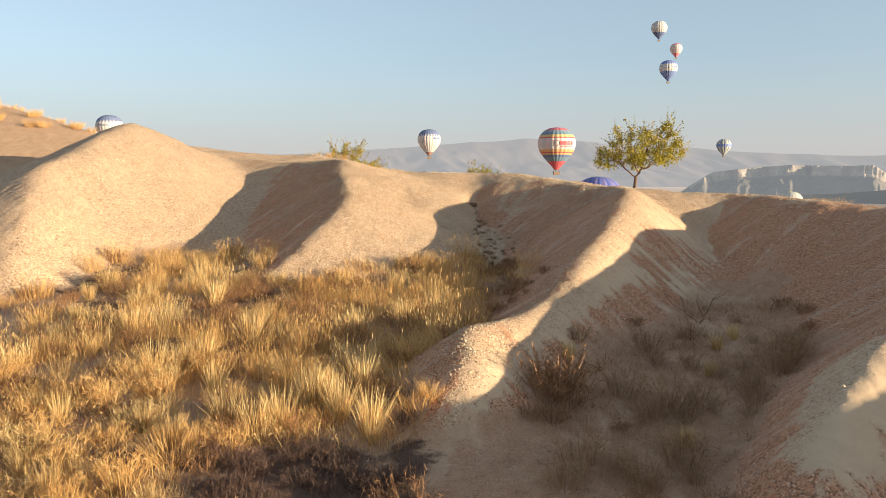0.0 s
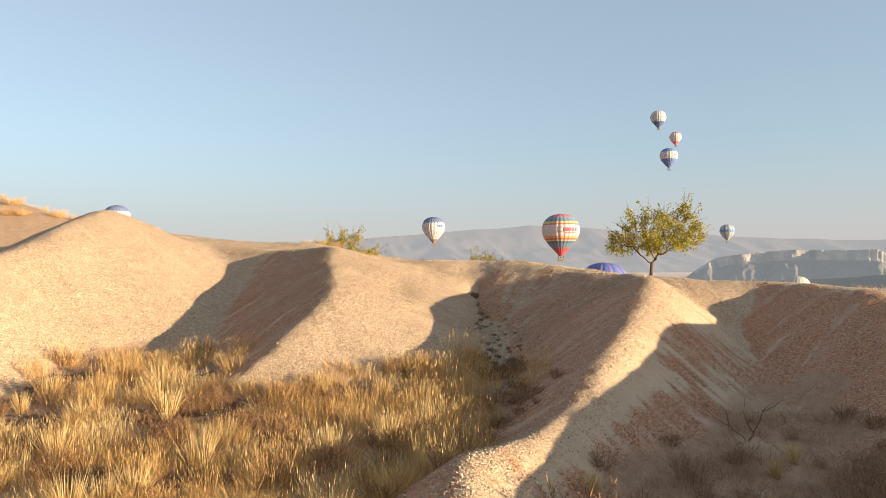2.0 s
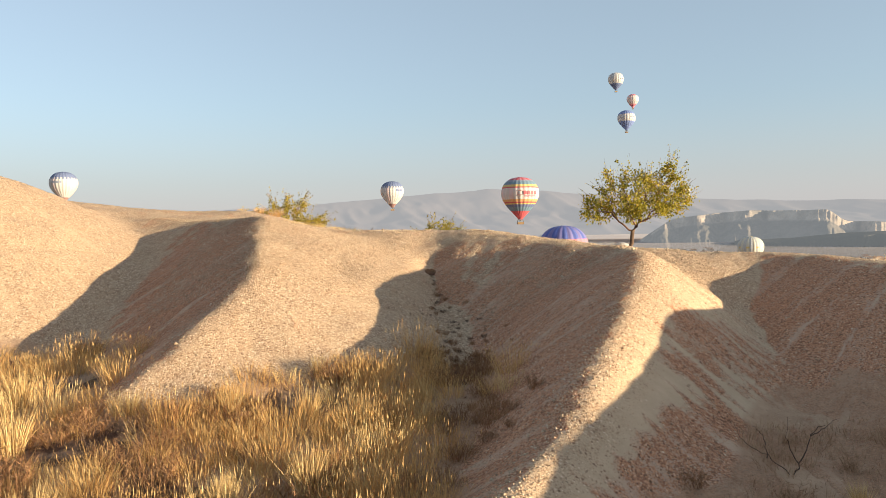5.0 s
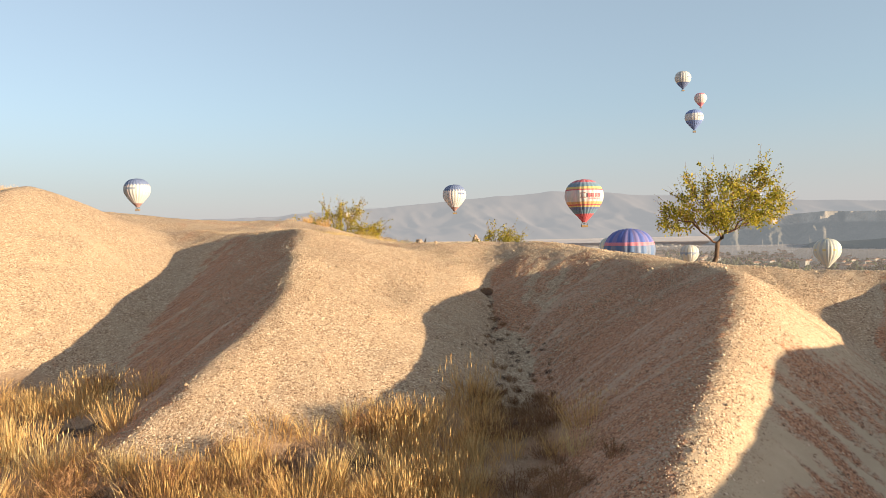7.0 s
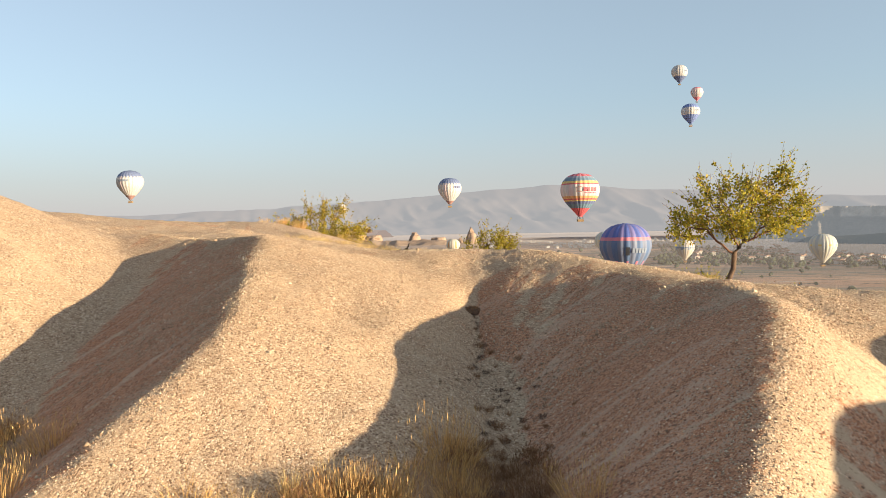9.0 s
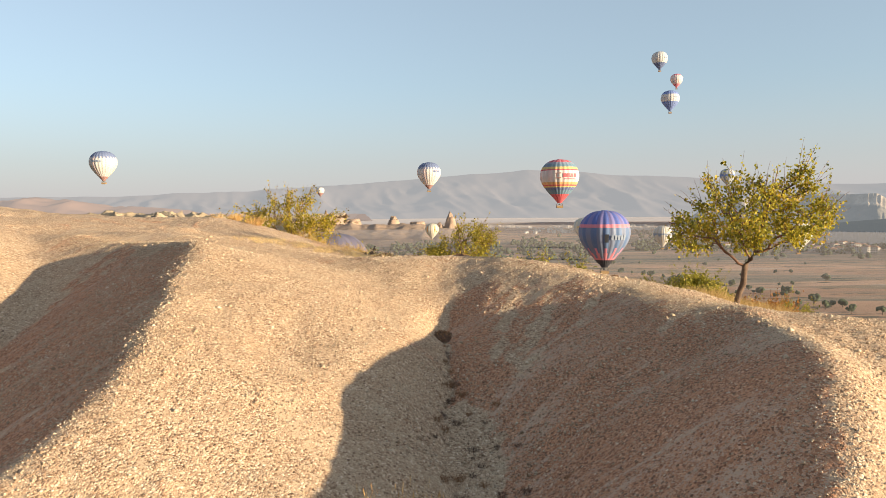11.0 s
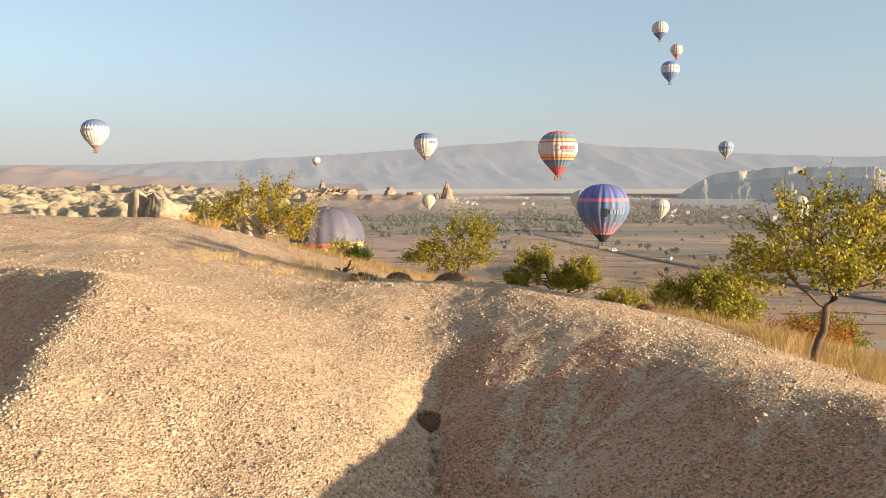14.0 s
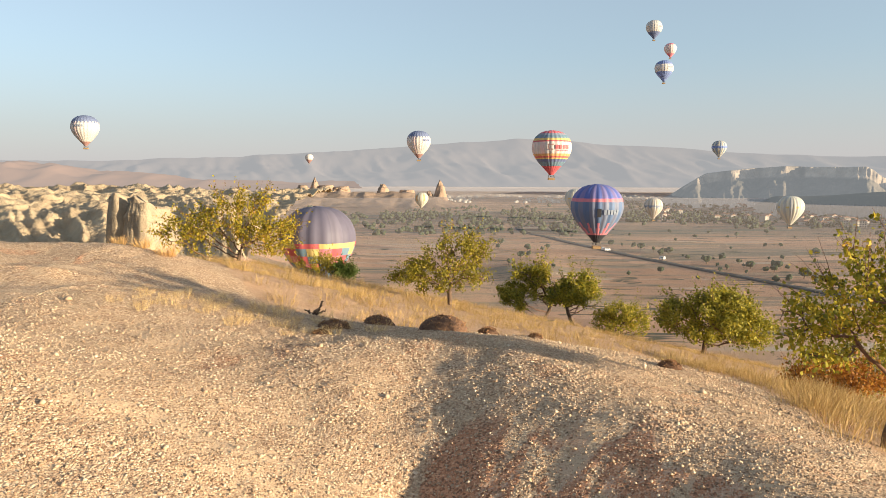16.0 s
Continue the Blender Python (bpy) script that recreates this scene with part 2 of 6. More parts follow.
    nrm = bump(n, l, mathn(n, l, "MULTIPLY", noise_tex(n, l, 0.9, 4, 0.7, vec), attr(n, "plain")), 1.0, 2.6, nrm)
    l.new(nrm, b.inputs["Normal"])
    return m


def plain_material(name, c1, c2, scale=8.0, rough=0.85, bump_d=0.0, bump_scale=None, detail=5):
    m, n, l, b = material(name, rough)
    vec = place_vec(n)
    t = noise_tex(n, l, scale, detail, 0.65, vec)
    l.new(ramp(n, l, t, [(0.3, c1), (0.7, c2)]), b.inputs["Base Color"])
    if bump_d:
        l.new(bump(n, l, noise_tex(n, l, bump_scale or scale * 3, 5, 0.7, vec), 0.7, bump_d), b.inputs["Normal"])
    return m


def leafy_material(name, stops, translucent=0.45, rough=0.6):
    """Foliage or straw: each leaf its own tone, light passing through."""
    m, n, l, b = material(name, rough)
    g = n.new("ShaderNodeNewGeometry")
    o = n.new("ShaderNodeObjectInfo")
    drift = ramp(n, l, noise_tex(n, l, 1.1, 3, 0.6, place_vec(n)), [(0.3, (0, 0, 0)), (0.7, (1, 1, 1))])
    v = mathn(n, l, "ADD", mathn(n, l, "MULTIPLY", g.outputs["Random Per Island"], 0.55), mathn(n, l, "MULTIPLY", o.outputs["Random"], 0.2))
    v = mathn(n, l, "ADD", v, mathn(n, l, "MULTIPLY", drift, 0.25))
    col = ramp(n, l, v, stops)
    l.new(col, b.inputs["Base Color"])
    tr = n.new("ShaderNodeBsdfTranslucent")
    l.new(col, tr.inputs["Color"])
    mx = n.new("ShaderNodeMixShader")
    mx.inputs[0].default_value = translucent
    l.new(b.outputs[0], mx.inputs[1])
    l.new(tr.outputs[0], mx.inputs[2])
    l.new(mx.outputs[0], n["Material Output"].inputs["Surface"])
    return m


def cloth(name, colour, rough=0.55, translucent=0.25):
    m, n, l, b = material(name, rough)
    vec = place_vec(n)
    t = noise_tex(n, l, 0.6, 3, 0.5, vec)
    dark = tuple(c * 0.86 for c in colour)
    col = mixc(n, l, t, dark, colour)
    l.new(col, b.inputs["Base Color"])
    tr = n.new("ShaderNodeBsdfTranslucent")
    l.new(col, tr.inputs["Color"])
    mx = n.new("ShaderNodeMixShader")
    mx.inputs[0].default_value = translucent
    l.new(b.outputs[0], mx.inputs[1])
    l.new(tr.outputs[0], mx.inputs[2])
    l.new(mx.outputs[0], n["Material Output"].inputs["Surface"])
    return m


GROUND = ground_material()
STRAW = leafy_material("straw", [(0.0, (0.286, 0.153, 0.0667)), (0.35, (0.572, 0.372, 0.165)), (0.65, (0.781, 0.562, 0.275)), (1.0, (0.88, 0.705, 0.407))], 0.3)
GOLD_STRAW = leafy_material("golden_straw", [(0.0, (0.264, 0.122, 0.0492)), (0.3, (0.572, 0.322, 0.121)), (0.65, (0.781, 0.489, 0.205)), (1.0, (0.88, 0.63, 0.325))], 0.3)
ORCHARD_STRAW = leafy_material("orchard_straw", [(0.0, (0.15, 0.0808, 0.0308)), (0.35, (0.36, 0.223, 0.0836)), (0.7, (0.52, 0.347, 0.145)), (1.0, (0.66, 0.475, 0.238))], 0.25)
DARK_TWIG = leafy_material("dark_twigs", [(0.0, (0.05, 0.027, 0.0221)), (0.6, (0.13, 0.072, 0.051)), (1.0, (0.33, 0.207, 0.136))], 0.1)
BROWN_TWIG = leafy_material("brown_twigs", [(0.0, (0.2, 0.108, 0.063)), (0.5, (0.4, 0.239, 0.139)), (1.0, (0.6, 0.414, 0.26))], 0.3)
RUSSET = leafy_material("russet_twigs", [(0.0, (0.16, 0.0765, 0.042)), (0.5, (0.3, 0.153, 0.0756)), (1.0, (0.48, 0.27, 0.126))], 0.2)
LEAF = leafy_material("autumn_leaves", [(0.0, (0.055, 0.065, 0.015)), (0.22, (0.14, 0.145, 0.024)), (0.48, (0.28, 0.25, 0.032)), (0.74, (0.50, 0.38, 0.042)), (0.9, (0.52, 0.30, 0.05)), (1.0, (0.30, 0.14, 0.04))], 0.42)
LEAF_YELLOW = leafy_material("yellow_leaves", [(0.0, (0.10, 0.09, 0.018)), (0.35, (0.25, 0.21, 0.03)), (0.7, (0.46, 0.35, 0.04)), (0.9, (0.42, 0.22, 0.03)), (1.0, (0.25, 0.11, 0.03))], 0.45)
LEAF_GREEN = leafy_material("green_leaves", [(0.0, (0.075, 0.075, 0.018)), (0.3, (0.20, 0.185, 0.03)), (0.62, (0.40, 0.33, 0.045)), (0.88, (0.54, 0.39, 0.06)), (1.0, (0.38, 0.20, 0.05))], 0.42)
LEAF_DARK = leafy_material("dark_leaves", [(0.0, (0.035, 0.06, 0.015)), (1.0, (0.12, 0.16, 0.03))], 0.3)
LEAF_ORANGE = leafy_material("orange_leaves", [(0.0, (0.22, 0.07, 0.02)), (0.5, (0.42, 0.17, 0.03)), (1.0, (0.50, 0.30, 0.05))], 0.45)
BARK = plain_material("bark", (0.075, 0.046, 0.0327), (0.17, 0.11, 0.0774), 14, 0.9, 0.02, 40)
TWIG = plain_material("twig_bark", (0.12, 0.063, 0.0425), (0.22, 0.117, 0.0765), 20, 0.85)
CUSHION = plain_material("cushion_plant", (0.1, 0.0522, 0.034), (0.22, 0.122, 0.0765), 22, 0.95, 0.03, 60)
CLIFF = plain_material("pale_tuff_cliff", (0.36, 0.258, 0.166), (0.54, 0.405, 0.266), 0.12, 0.95, 1.2, 0.5, 8)
SPIRE = plain_material("spire_rock", (0.27, 0.184, 0.137), (0.4, 0.279, 0.203), 0.03, 0.95, 4, 0.08, 8)


# ---- the land ----
def spline(nodes, steps=7):
    p = np.array(nodes, float)
    q = np.vstack([2 * p[0] - p[1], p, 2 * p[-1] - p[-2]])
    out = []
    for i in range(1, len(q) - 2):
        c0, c1, c2, c3 = q[i - 1:i + 3]
        for k in range(steps):
            t = k / steps
            out.append(0.5 * (2 * c1 + (c2 - c0) * t + (2 * c0 - 5 * c1 + 4 * c2 - c3) * t * t + (3 * c1 - c0 - 3 * c2 + c3) * t ** 3))
    out.append(p[-1])
    return np.array(out)


def spur_height(x, y, crest, left, right, radius):
    """A rounded ridge: a crest line with flanks that fall at a slope, which changes from its first node to its last."""
    c = spline(crest)
    best = np.full(x.shape, -1e9)
    n = len(c) - 1
    for i in range(n):
        p, q = c[i], c[i + 1]
        d = q[:2] - p[:2]
        size = d @ d
        t = np.clip(((x - p[0]) * d[0] + (y - p[1]) * d[1]) / size, 0, 1)
        dx, dy = x - p[0] - t * d[0], y - p[1] - t * d[1]
        d2 = dx * dx + dy * dy
        w = (i + t) / n
        side = 0.5 + 0.5 * np.clip((d[0] * dy - d[1] * dx) / math.sqrt(size) / (np.sqrt(d2) + 0.3), -1, 1)
        s = side * (left[0] + (left[1] - left[0]) * w) + (1 - side) * (right[0] + (right[1] - right[0]) * w)
        best = np.maximum(best, p[2] + t * (q[2] - p[2]) - s * (np.sqrt(d2 + radius * radius) - radius))
    return best


SPURS = {
    "rim": ([(-0.47, 30.7, 3.12), (1.6, 31.2, 3.2), (3.15, 29.3, 3.1), (4.6, 27.4, 2.88), (5.6, 25.2, 2.69), (9.2, 24.4, 2.5), (10.5, 21.95, 2.42), (11.95, 19.2, 2.22), (12.9, 15.7, 2.46)],
            (0.17, 0.62), (0.46, 0.47), 1.0),
    "west_rim": ([(-13.05, 34.3, 4.62), (-8.05, 33.0, 3.88), (-5.5, 31.95, 3.72), (-2.5, 31.0, 3.33), (-0.5, 30.6, 3.15)], (0.07, 0.15), (0.4, 0.4), 1.1),
    "west": ([(-13.15, 32.1, 4.95), (-12.2, 29.9, 5.12), (-12.05, 26.2, 4.15), (-12.2, 23.4, 3.3), (-11.3, 21.0, 2.43), (-10.5, 18.5, 0.99)], (0.38, 0.92), (0.45, 0.75), 0.39),
    "middle": ([(-7.8, 31.6, 3.75), (-6.3, 30.6, 3.63), (-4.5, 29.4, 3.69), (-3.53, 27.8, 3.66), (-3.28, 25.8, 3.11), (-2.96, 24.0, 2.79), (-2.79, 23.0, 2.5), (-2.95, 21.8, 2.07), (-3.56, 20.0, 1.35), (-4.3, 18.2, 0.42)], (0.16, 0.52), (0.46, 0.72), 0.2),
    "east": ([(5.7, 25.4, 2.6), (5.3, 21.85, 2.68), (4.3, 19.45, 1.88), (3.28, 17.3, 1.28), (2.35, 15.55, 0.67), (1.4, 13.9, 0.42), (0.45, 12.9, 0.42), (0.35, 11.75, 0.05), (-0.3, 10.6, -0.95)], (0.8, 0.8), (0.5, 0.85), 0.3),
    "near": ([(12.9, 15.7, 2.46), (9.2, 12.9, 1.52), (6.5, 10.8, 0.82), (4.85, 9.1, 0.26), (3.85, 7.7, -0.35), (3.1, 6.4, -1.2)], (0.6, 0.8), (0.7, 1.4), 0.3),
    # unseen ridge, added so that its shade falls on the near spur
    "outer": ([(12.9, 15.7, 2.46), (15.5, 12.0, 1.98), (13.5, 8.0, 1.32), (10.5, 4.5, 0.72), (8.0, 2.0, -0.4)], (0.4, 0.4), (0.7, 0.8), 0.6),
    "apron": ([(-0.6, 30.0, 2.98), (0.7, 29.7, 2.88), (1.9, 29.3, 2.8), (2.9, 28.8, 2.78)], (0.4, 0.4), (0.30, 0.30), 0.8),
    "brow": ([(-9.2, 37.6, 4.05), (-7.3, 37.8, 4.1), (-6.1, 37.5, 4.08), (-5.2, 36.6, 3.66)], (0.3, 0.3), (0.3, 0.3), 0.6),
    "back": ([(-60.0, 62.0, 10.0), (-36.0, 50.0, 8.8), (-25.0, 43.0, 7.1), (-18.0, 39.5, 5.2)], (0.62, 0.62), (0.55, 0.55), 1.2),
}


def smooth_max(levels, k=9.0):
    top = np.max(levels, 0)
    return top + np.log(sum(np.exp(k * (z - top)) for z in levels)) / k


def valley_floor(x, y):
    return np.maximum(-2.15 + 0.003 * np.clip(x, -30, 30) + 0.135 * np.minimum(y, 40), -2.6)


def land(x, y):
    """Height of the ground."""
    x, y = np.asarray(x, float), np.asarray(y, float)
    levels = [spur_height(x, y, *s) for s in SPURS.values()]
    for k in (0, 1, 3):
        levels[k] = levels[k] - 0.26 * np.clip(y - 34.0 - 4.0 * sstep(-2.0, -6, x), 0, None)
    levels.append(valley_floor(x, y) - 0.5 * np.clip(y - 26, 0, None))
    orchard = 0.45 - 0.2 * (np.clip(x, -6.5, 40) - 2.6) - 0.1 * (y - 51) - 0.09 * np.clip(y - 51, 0, None)
    orchard = orchard - 0.10 * np.clip(x - 7, 0, 12) * sstep(56, 40, y)
    levels.append(orchard - 0.8 * np.clip(35 - y, 0, None))
    z = smooth_max(levels)
    # the hill falls to the plain ahead and to the east; badlands keep it higher in the west
    west = sstep(-0.12, -0.42, x / (np.abs(y) + 40))
    reach = np.hypot(np.clip(x - 22 + 0.0 * y, 0, None), np.clip(y - 60, 0, None))
    drop = 0.30 * (np.sqrt(reach * reach + 400) - 20) * (1 - west) + 0.012 * west * reach + 2.2 * sstep(44, 52, y) * sstep(-6, -15, x) * sstep(-60, -40, x)
    far = np.hypot(x, y)
    floor_z = -60 + 34 * west + 5 * fbm(x / 420, y / 420, 3)
    knolls = 16 * sstep(120, 400, far) * sstep(1100, 500, far) * np.clip(ridged(x / 170 + 3, y / 170, 4) - 0.60, 0, 1) * sstep(0.30, 0.05, x / (np.abs(y) + 40))
    low = np.minimum(z, 12) - drop
    k = 0.12
    z = np.where(reach > 0.01, np.log(np.exp(k * np.clip(low - floor_z, -60, 90)) + 1) / k + floor_z, z)
    behind = sstep(-15, -60, y)
    z = z * (1 - behind) + behind * np.minimum(z, 1.0)
    return z + knolls


def relief(x, y):
    """Small unevenness of the slopes near the path."""
    r = np.hypot(x, y - 20)
    return ((fbm(x * 0.9, y * 0.9, 4) - 0.5) * 0.13 + (fbm(x * 5, y * 5, 2) - 0.5) * 0.03) * sstep(60, 30, r)


def gully_line(y):
    return 1.12 + 0.05 * np.sin(y * 2.3) + 0.05 * np.sin(y * 5.1)


def surface(x, y):
    x, y = np.asarray(x, float), np.asarray(y, float)
    # a narrow runnel at the bottom of the gully
    runnel = 0.15 * np.exp(-np.abs(x - gully_line(y)) / 0.2) * sstep(27.6, 26.4, y) * sstep(19.5, 21.5, y)
    # the gully itself: a trough that widens downhill
    mid, wide = 1.1 + 0.5 * sstep(25.2, 23.2, y), 0.42 + 0.55 * sstep(26.0, 23.5, y)
    depth = 0.16 * sstep(28.4, 27.2, y) * sstep(19.0, 21.5, y) + 0.2 * sstep(26.2, 24.2, y) * sstep(19.0, 21.5, y)
    return land(x, y) + relief(x, y) - runnel - depth * np.exp(-((x - mid) / wide) ** 2)


def lines(lo, hi, step, far_lo, far_hi):
    core = np.arange(lo, hi + step / 2, step)
    up, down = [core[-1]], [core[0]]
    s = step
    while up[-1] < far_hi:
        s *= 1.09
        up.append(up[-1] + s)
    s = step
    while down[-1] > far_lo:
        s *= 1.09
        down.append(down[-1] - s)
    return np.concatenate([np.array(down[:0:-1]), core, np.array(up[1:])])


def masks(x, y, z):
    """Gravel cover, grassy soil, hill grass, plain, greenery: each 0 to 1."""
    spur_z = np.max([spur_height(x, y, *SPURS[k]) for k in ("rim", "west_rim", "west", "middle", "east", "near", "outer")], 0)
    n1 = fbm(x * 0.5, y * 0.5, 3)
    valley = sstep(0.40, -0.05, spur_z - valley_floor(x, y) + (n1 - 0.5) * 0.8) * sstep(24.5, 20.5, y)
    strip = sstep(0.8, 0.15, np.abs(x - 1.5 - 0.2 * np.sin(y * 1.7) - 0.35 * sstep(24, 20, y))) * sstep(20, 22, y) * sstep(28.0, 26.8, y) * 0.12
    edge = 35.0 - 0.10 * (x - 2) ** 2 * (x > 2) + (n1 - 0.5) * 2.5 + 1.2 * np.clip(-x - 1.5, 0, 6)
    behind = sstep(-0.6, 1.0, y - edge) * sstep(7.5, 5.5, x - 0.5 * (y - 28))
    lee = sstep(-0.3, 0.7, x - 6.3 - (n1 - 0.5) * 2.2) * sstep(27.0, 28.4, y)
    soil = np.clip(valley + strip + behind + lee + sstep(-13.5, -16.5, x) * sstep(33, 36, y), 0, 1)
    # rain-washed east faces of the spurs keep little gravel
    bowl = sstep(-0.2, 0.9, (x - 0.55 * (y - 11.5)) * 0.9) * sstep(23.0, 20.0, y) * sstep(6.5, 8, y) * (x < 13)
    wash = np.exp(-((x - (0.58 * (y - 10.2) + 0.8)) / 0.95) ** 2) * sstep(7.5, 9.5, y) * sstep(21.0, 18.5, y)
    near_face = sstep(-0.2, 0.5, (x - 4.7) * 0.66 - (y - 9.1) * 0.75) * sstep(13, 10, y) * (x > 2.5)
    gravel = 0.95 - 0.52 * bowl - 0.75 * wash - 0.9 * near_face
    gravel -= 0.22 * np.exp(-((x - 0.3 - 0.3 * (y - 24)) / 0.8) ** 2) * sstep(20, 22, y) * sstep(30, 27, y)
    far = np.hypot(x, y)
    hill = sstep(45, 75, far)
    plain = sstep(-34, -46, z) * sstep(150, 300, far)
    green = 0.7 * plain * sstep(0.50, 0.60, fbm(x / 300, y / 80, 5)) * sstep(700, 950, y) * sstep(2300, 1800, y)
    # loose brown gravel: on the flanks that fall to the west, where the colour also holds their shade, and in patches
    # round the bowl
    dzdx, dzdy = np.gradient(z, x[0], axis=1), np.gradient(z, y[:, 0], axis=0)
    shade_flank = sstep(0.06, 0.24, dzdx - 0.12 * sstep(0.5, -0.5, x)) * sstep(9.5, 12, y) * sstep(29.2, 27.4, y - 1.6 * sstep(0, -2, x)) * sstep(-9, -7, x)
    patch = np.exp(-((x - 5.6) ** 2 + (y - 19.3) ** 2) / 0.7) + np.exp(-((x - 4.9) ** 2 + (y - 17.8) ** 2) / 0.25) + np.exp(-((x - 7.3) ** 2 + (y - 18.4) ** 2) / 0.9)
    high = sstep(7.0, 9.5, x) * sstep(10, 12, y) * sstep(24, 21, y)
    foot = bowl * sstep(0.95, 0.55, spur_z - valley_floor(x, y) + (n1 - 0.5) * 0.9) * sstep(17.6, 16.6, y) * sstep(0.5, 1.3, x - 0.55 * (y - 11.5))
    brown = np.clip(0.95 * shade_flank + 0.75 * patch * bowl + 0.32 * high + 0.85 * foot + 0.22 * bowl * sstep(0.45, 0.65, fbm(x * 0.8 + 4, y * 0.8, 3)), 0, 1)
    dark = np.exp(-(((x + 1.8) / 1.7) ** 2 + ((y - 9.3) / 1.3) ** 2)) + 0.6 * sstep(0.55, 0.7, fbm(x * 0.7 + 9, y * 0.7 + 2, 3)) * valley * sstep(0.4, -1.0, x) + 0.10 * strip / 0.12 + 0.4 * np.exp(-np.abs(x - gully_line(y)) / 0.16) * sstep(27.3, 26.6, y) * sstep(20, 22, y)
    return np.clip(gravel, 0, 1), soil, hill, plain, green, brown, np.clip(dark, 0, 1)


def trails(z):
    """Noise smeared along the fall line, as loose stones roll."""
    grain = np.random.default_rng(5).random(z.shape)
    gx, gy = np.gradient(z, xs, axis=1), np.gradient(z, ys, axis=0)
    size = np.hypot(gx, gy) + 0.05
    gx, gy = gx / size, gy / size
    total = grain.copy()
    for way in (0.1, -0.1):
        px, py = GX.copy(), GY.copy()
        for _ in range(14):
            px, py = px + way * on_mesh(px, py, gx), py + way * on_mesh(px, py, gy)
            total += on_mesh(px, py, grain)
    total /= 29
    near = (GX > -13) & (GX < 13) & (GY > 3) & (GY < 37)
    return np.where(near, np.clip(0.5 + (total - total[near].mean()) / total[near].std() * 0.23, 0, 1), 0.5)


xs, ys = lines(-13, 13, 0.07, -4700, 4700), lines(3, 37, 0.07, -1500, 4800)
GX, GY = np.meshgrid(xs, ys)
GZ = surface(GX, GY)
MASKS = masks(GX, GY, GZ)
ground_mesh = raw_mesh("ground", np.stack([GX, GY, GZ], -1).reshape(-1, 3), grid_faces(len(xs), len(ys)))
def on_mesh(x, y, grid):
    """A grid's values between its lines."""
    x, y = np.asarray(x, float), np.asarray(y, float)
    i = np.clip(np.searchsorted(xs, x) - 1, 0, len(xs) - 2)
    j = np.clip(np.searchsorted(ys, y) - 1, 0, len(ys) - 2)
    u, v = (x - xs[i]) / (xs[i + 1] - xs[i]), (y - ys[j]) / (ys[j + 1] - ys[j])
    return (grid[j, i] * (1 - u) + grid[j, i + 1] * u) * (1 - v) + (grid[j + 1, i] * (1 - u) + grid[j + 1, i + 1] * u) * v


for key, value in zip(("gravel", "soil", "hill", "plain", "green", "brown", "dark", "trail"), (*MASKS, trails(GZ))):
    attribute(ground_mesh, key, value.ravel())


def ground_z(x, y):
    return float(on_mesh(x, y, GZ))


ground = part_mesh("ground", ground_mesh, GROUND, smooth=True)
tagged(ground, "pale buff tuff badland of gravelly rounded spurs and gullies", "ground", kind="structure")


# ---- foliage ----
def tubes(chains, sides=6):
    """Joined tapered tubes along chains of (points, radii)."""
    verts, faces, base = [], [], 0
    ang = np.linspace(0, 2 * math.pi, sides, endpoint=False)
    for pts, rad in chains:
        pts, rad = np.asarray(pts, float), np.asarray(rad, float)
        tan = np.gradient(pts, axis=0)
        tan /= np.linalg.norm(tan, axis=1, keepdims=True) + 1e-9
        ref = np.where(np.abs(tan[:, 2:3]) > 0.9, [[1.0, 0, 0]], [[0, 0, 1.0]])
        u = np.cross(tan, ref)
        u /= np.linalg.norm(u, axis=1, keepdims=True) + 1e-9
        v = np.cross(tan, u)
        ring = pts[:, None] + rad[:, None, None] * (np.cos(ang)[None, :, None] * u[:, None] + np.sin(ang)[None, :, None] * v[:, None])
        verts.append(ring.reshape(-1, 3))
        m = len(pts)
        i = np.arange((m - 1) * sides)
        r, s = i // sides, i % sides
        s2 = (s + 1) % sides
        faces.append(np.stack([r * sides + s, r * sides + s2, (r + 1) * sides + s2, (r + 1) * sides + s], 1) + base)
        base += m * sides
    return np.concatenate(verts), np.concatenate(faces)


def leaf_cards(places, sizes, rng, droop=0.35):
    """Small pointed, folded leaves: two quads each, hanging a little."""
    n = len(places)
    d = rng.normal(size=(n, 3))
    d[:, 2] -= droop * 2
    d /= np.linalg.norm(d, axis=1, keepdims=True)
    w = np.cross(d, rng.normal(size=(n, 3)))
    w /= np.linalg.norm(w, axis=1, keepdims=True)
    up = np.cross(w, d)
    s = sizes[:, None]
    base, tip = places, places + d * s
    mid = places + d * s * 0.45
    l1, r1 = mid + w * s * 0.36 + up * s * 0.10, mid - w * s * 0.36 + up * s * 0.10
    verts = np.stack([base, l1, tip, r1], 1).reshape(-1, 3)
    k = np.arange(n)[:, None] * 4
    tri = np.concatenate([k + [0, 1, 2], k + [0, 2, 3]], 1).reshape(-1, 3)
    return verts, tri


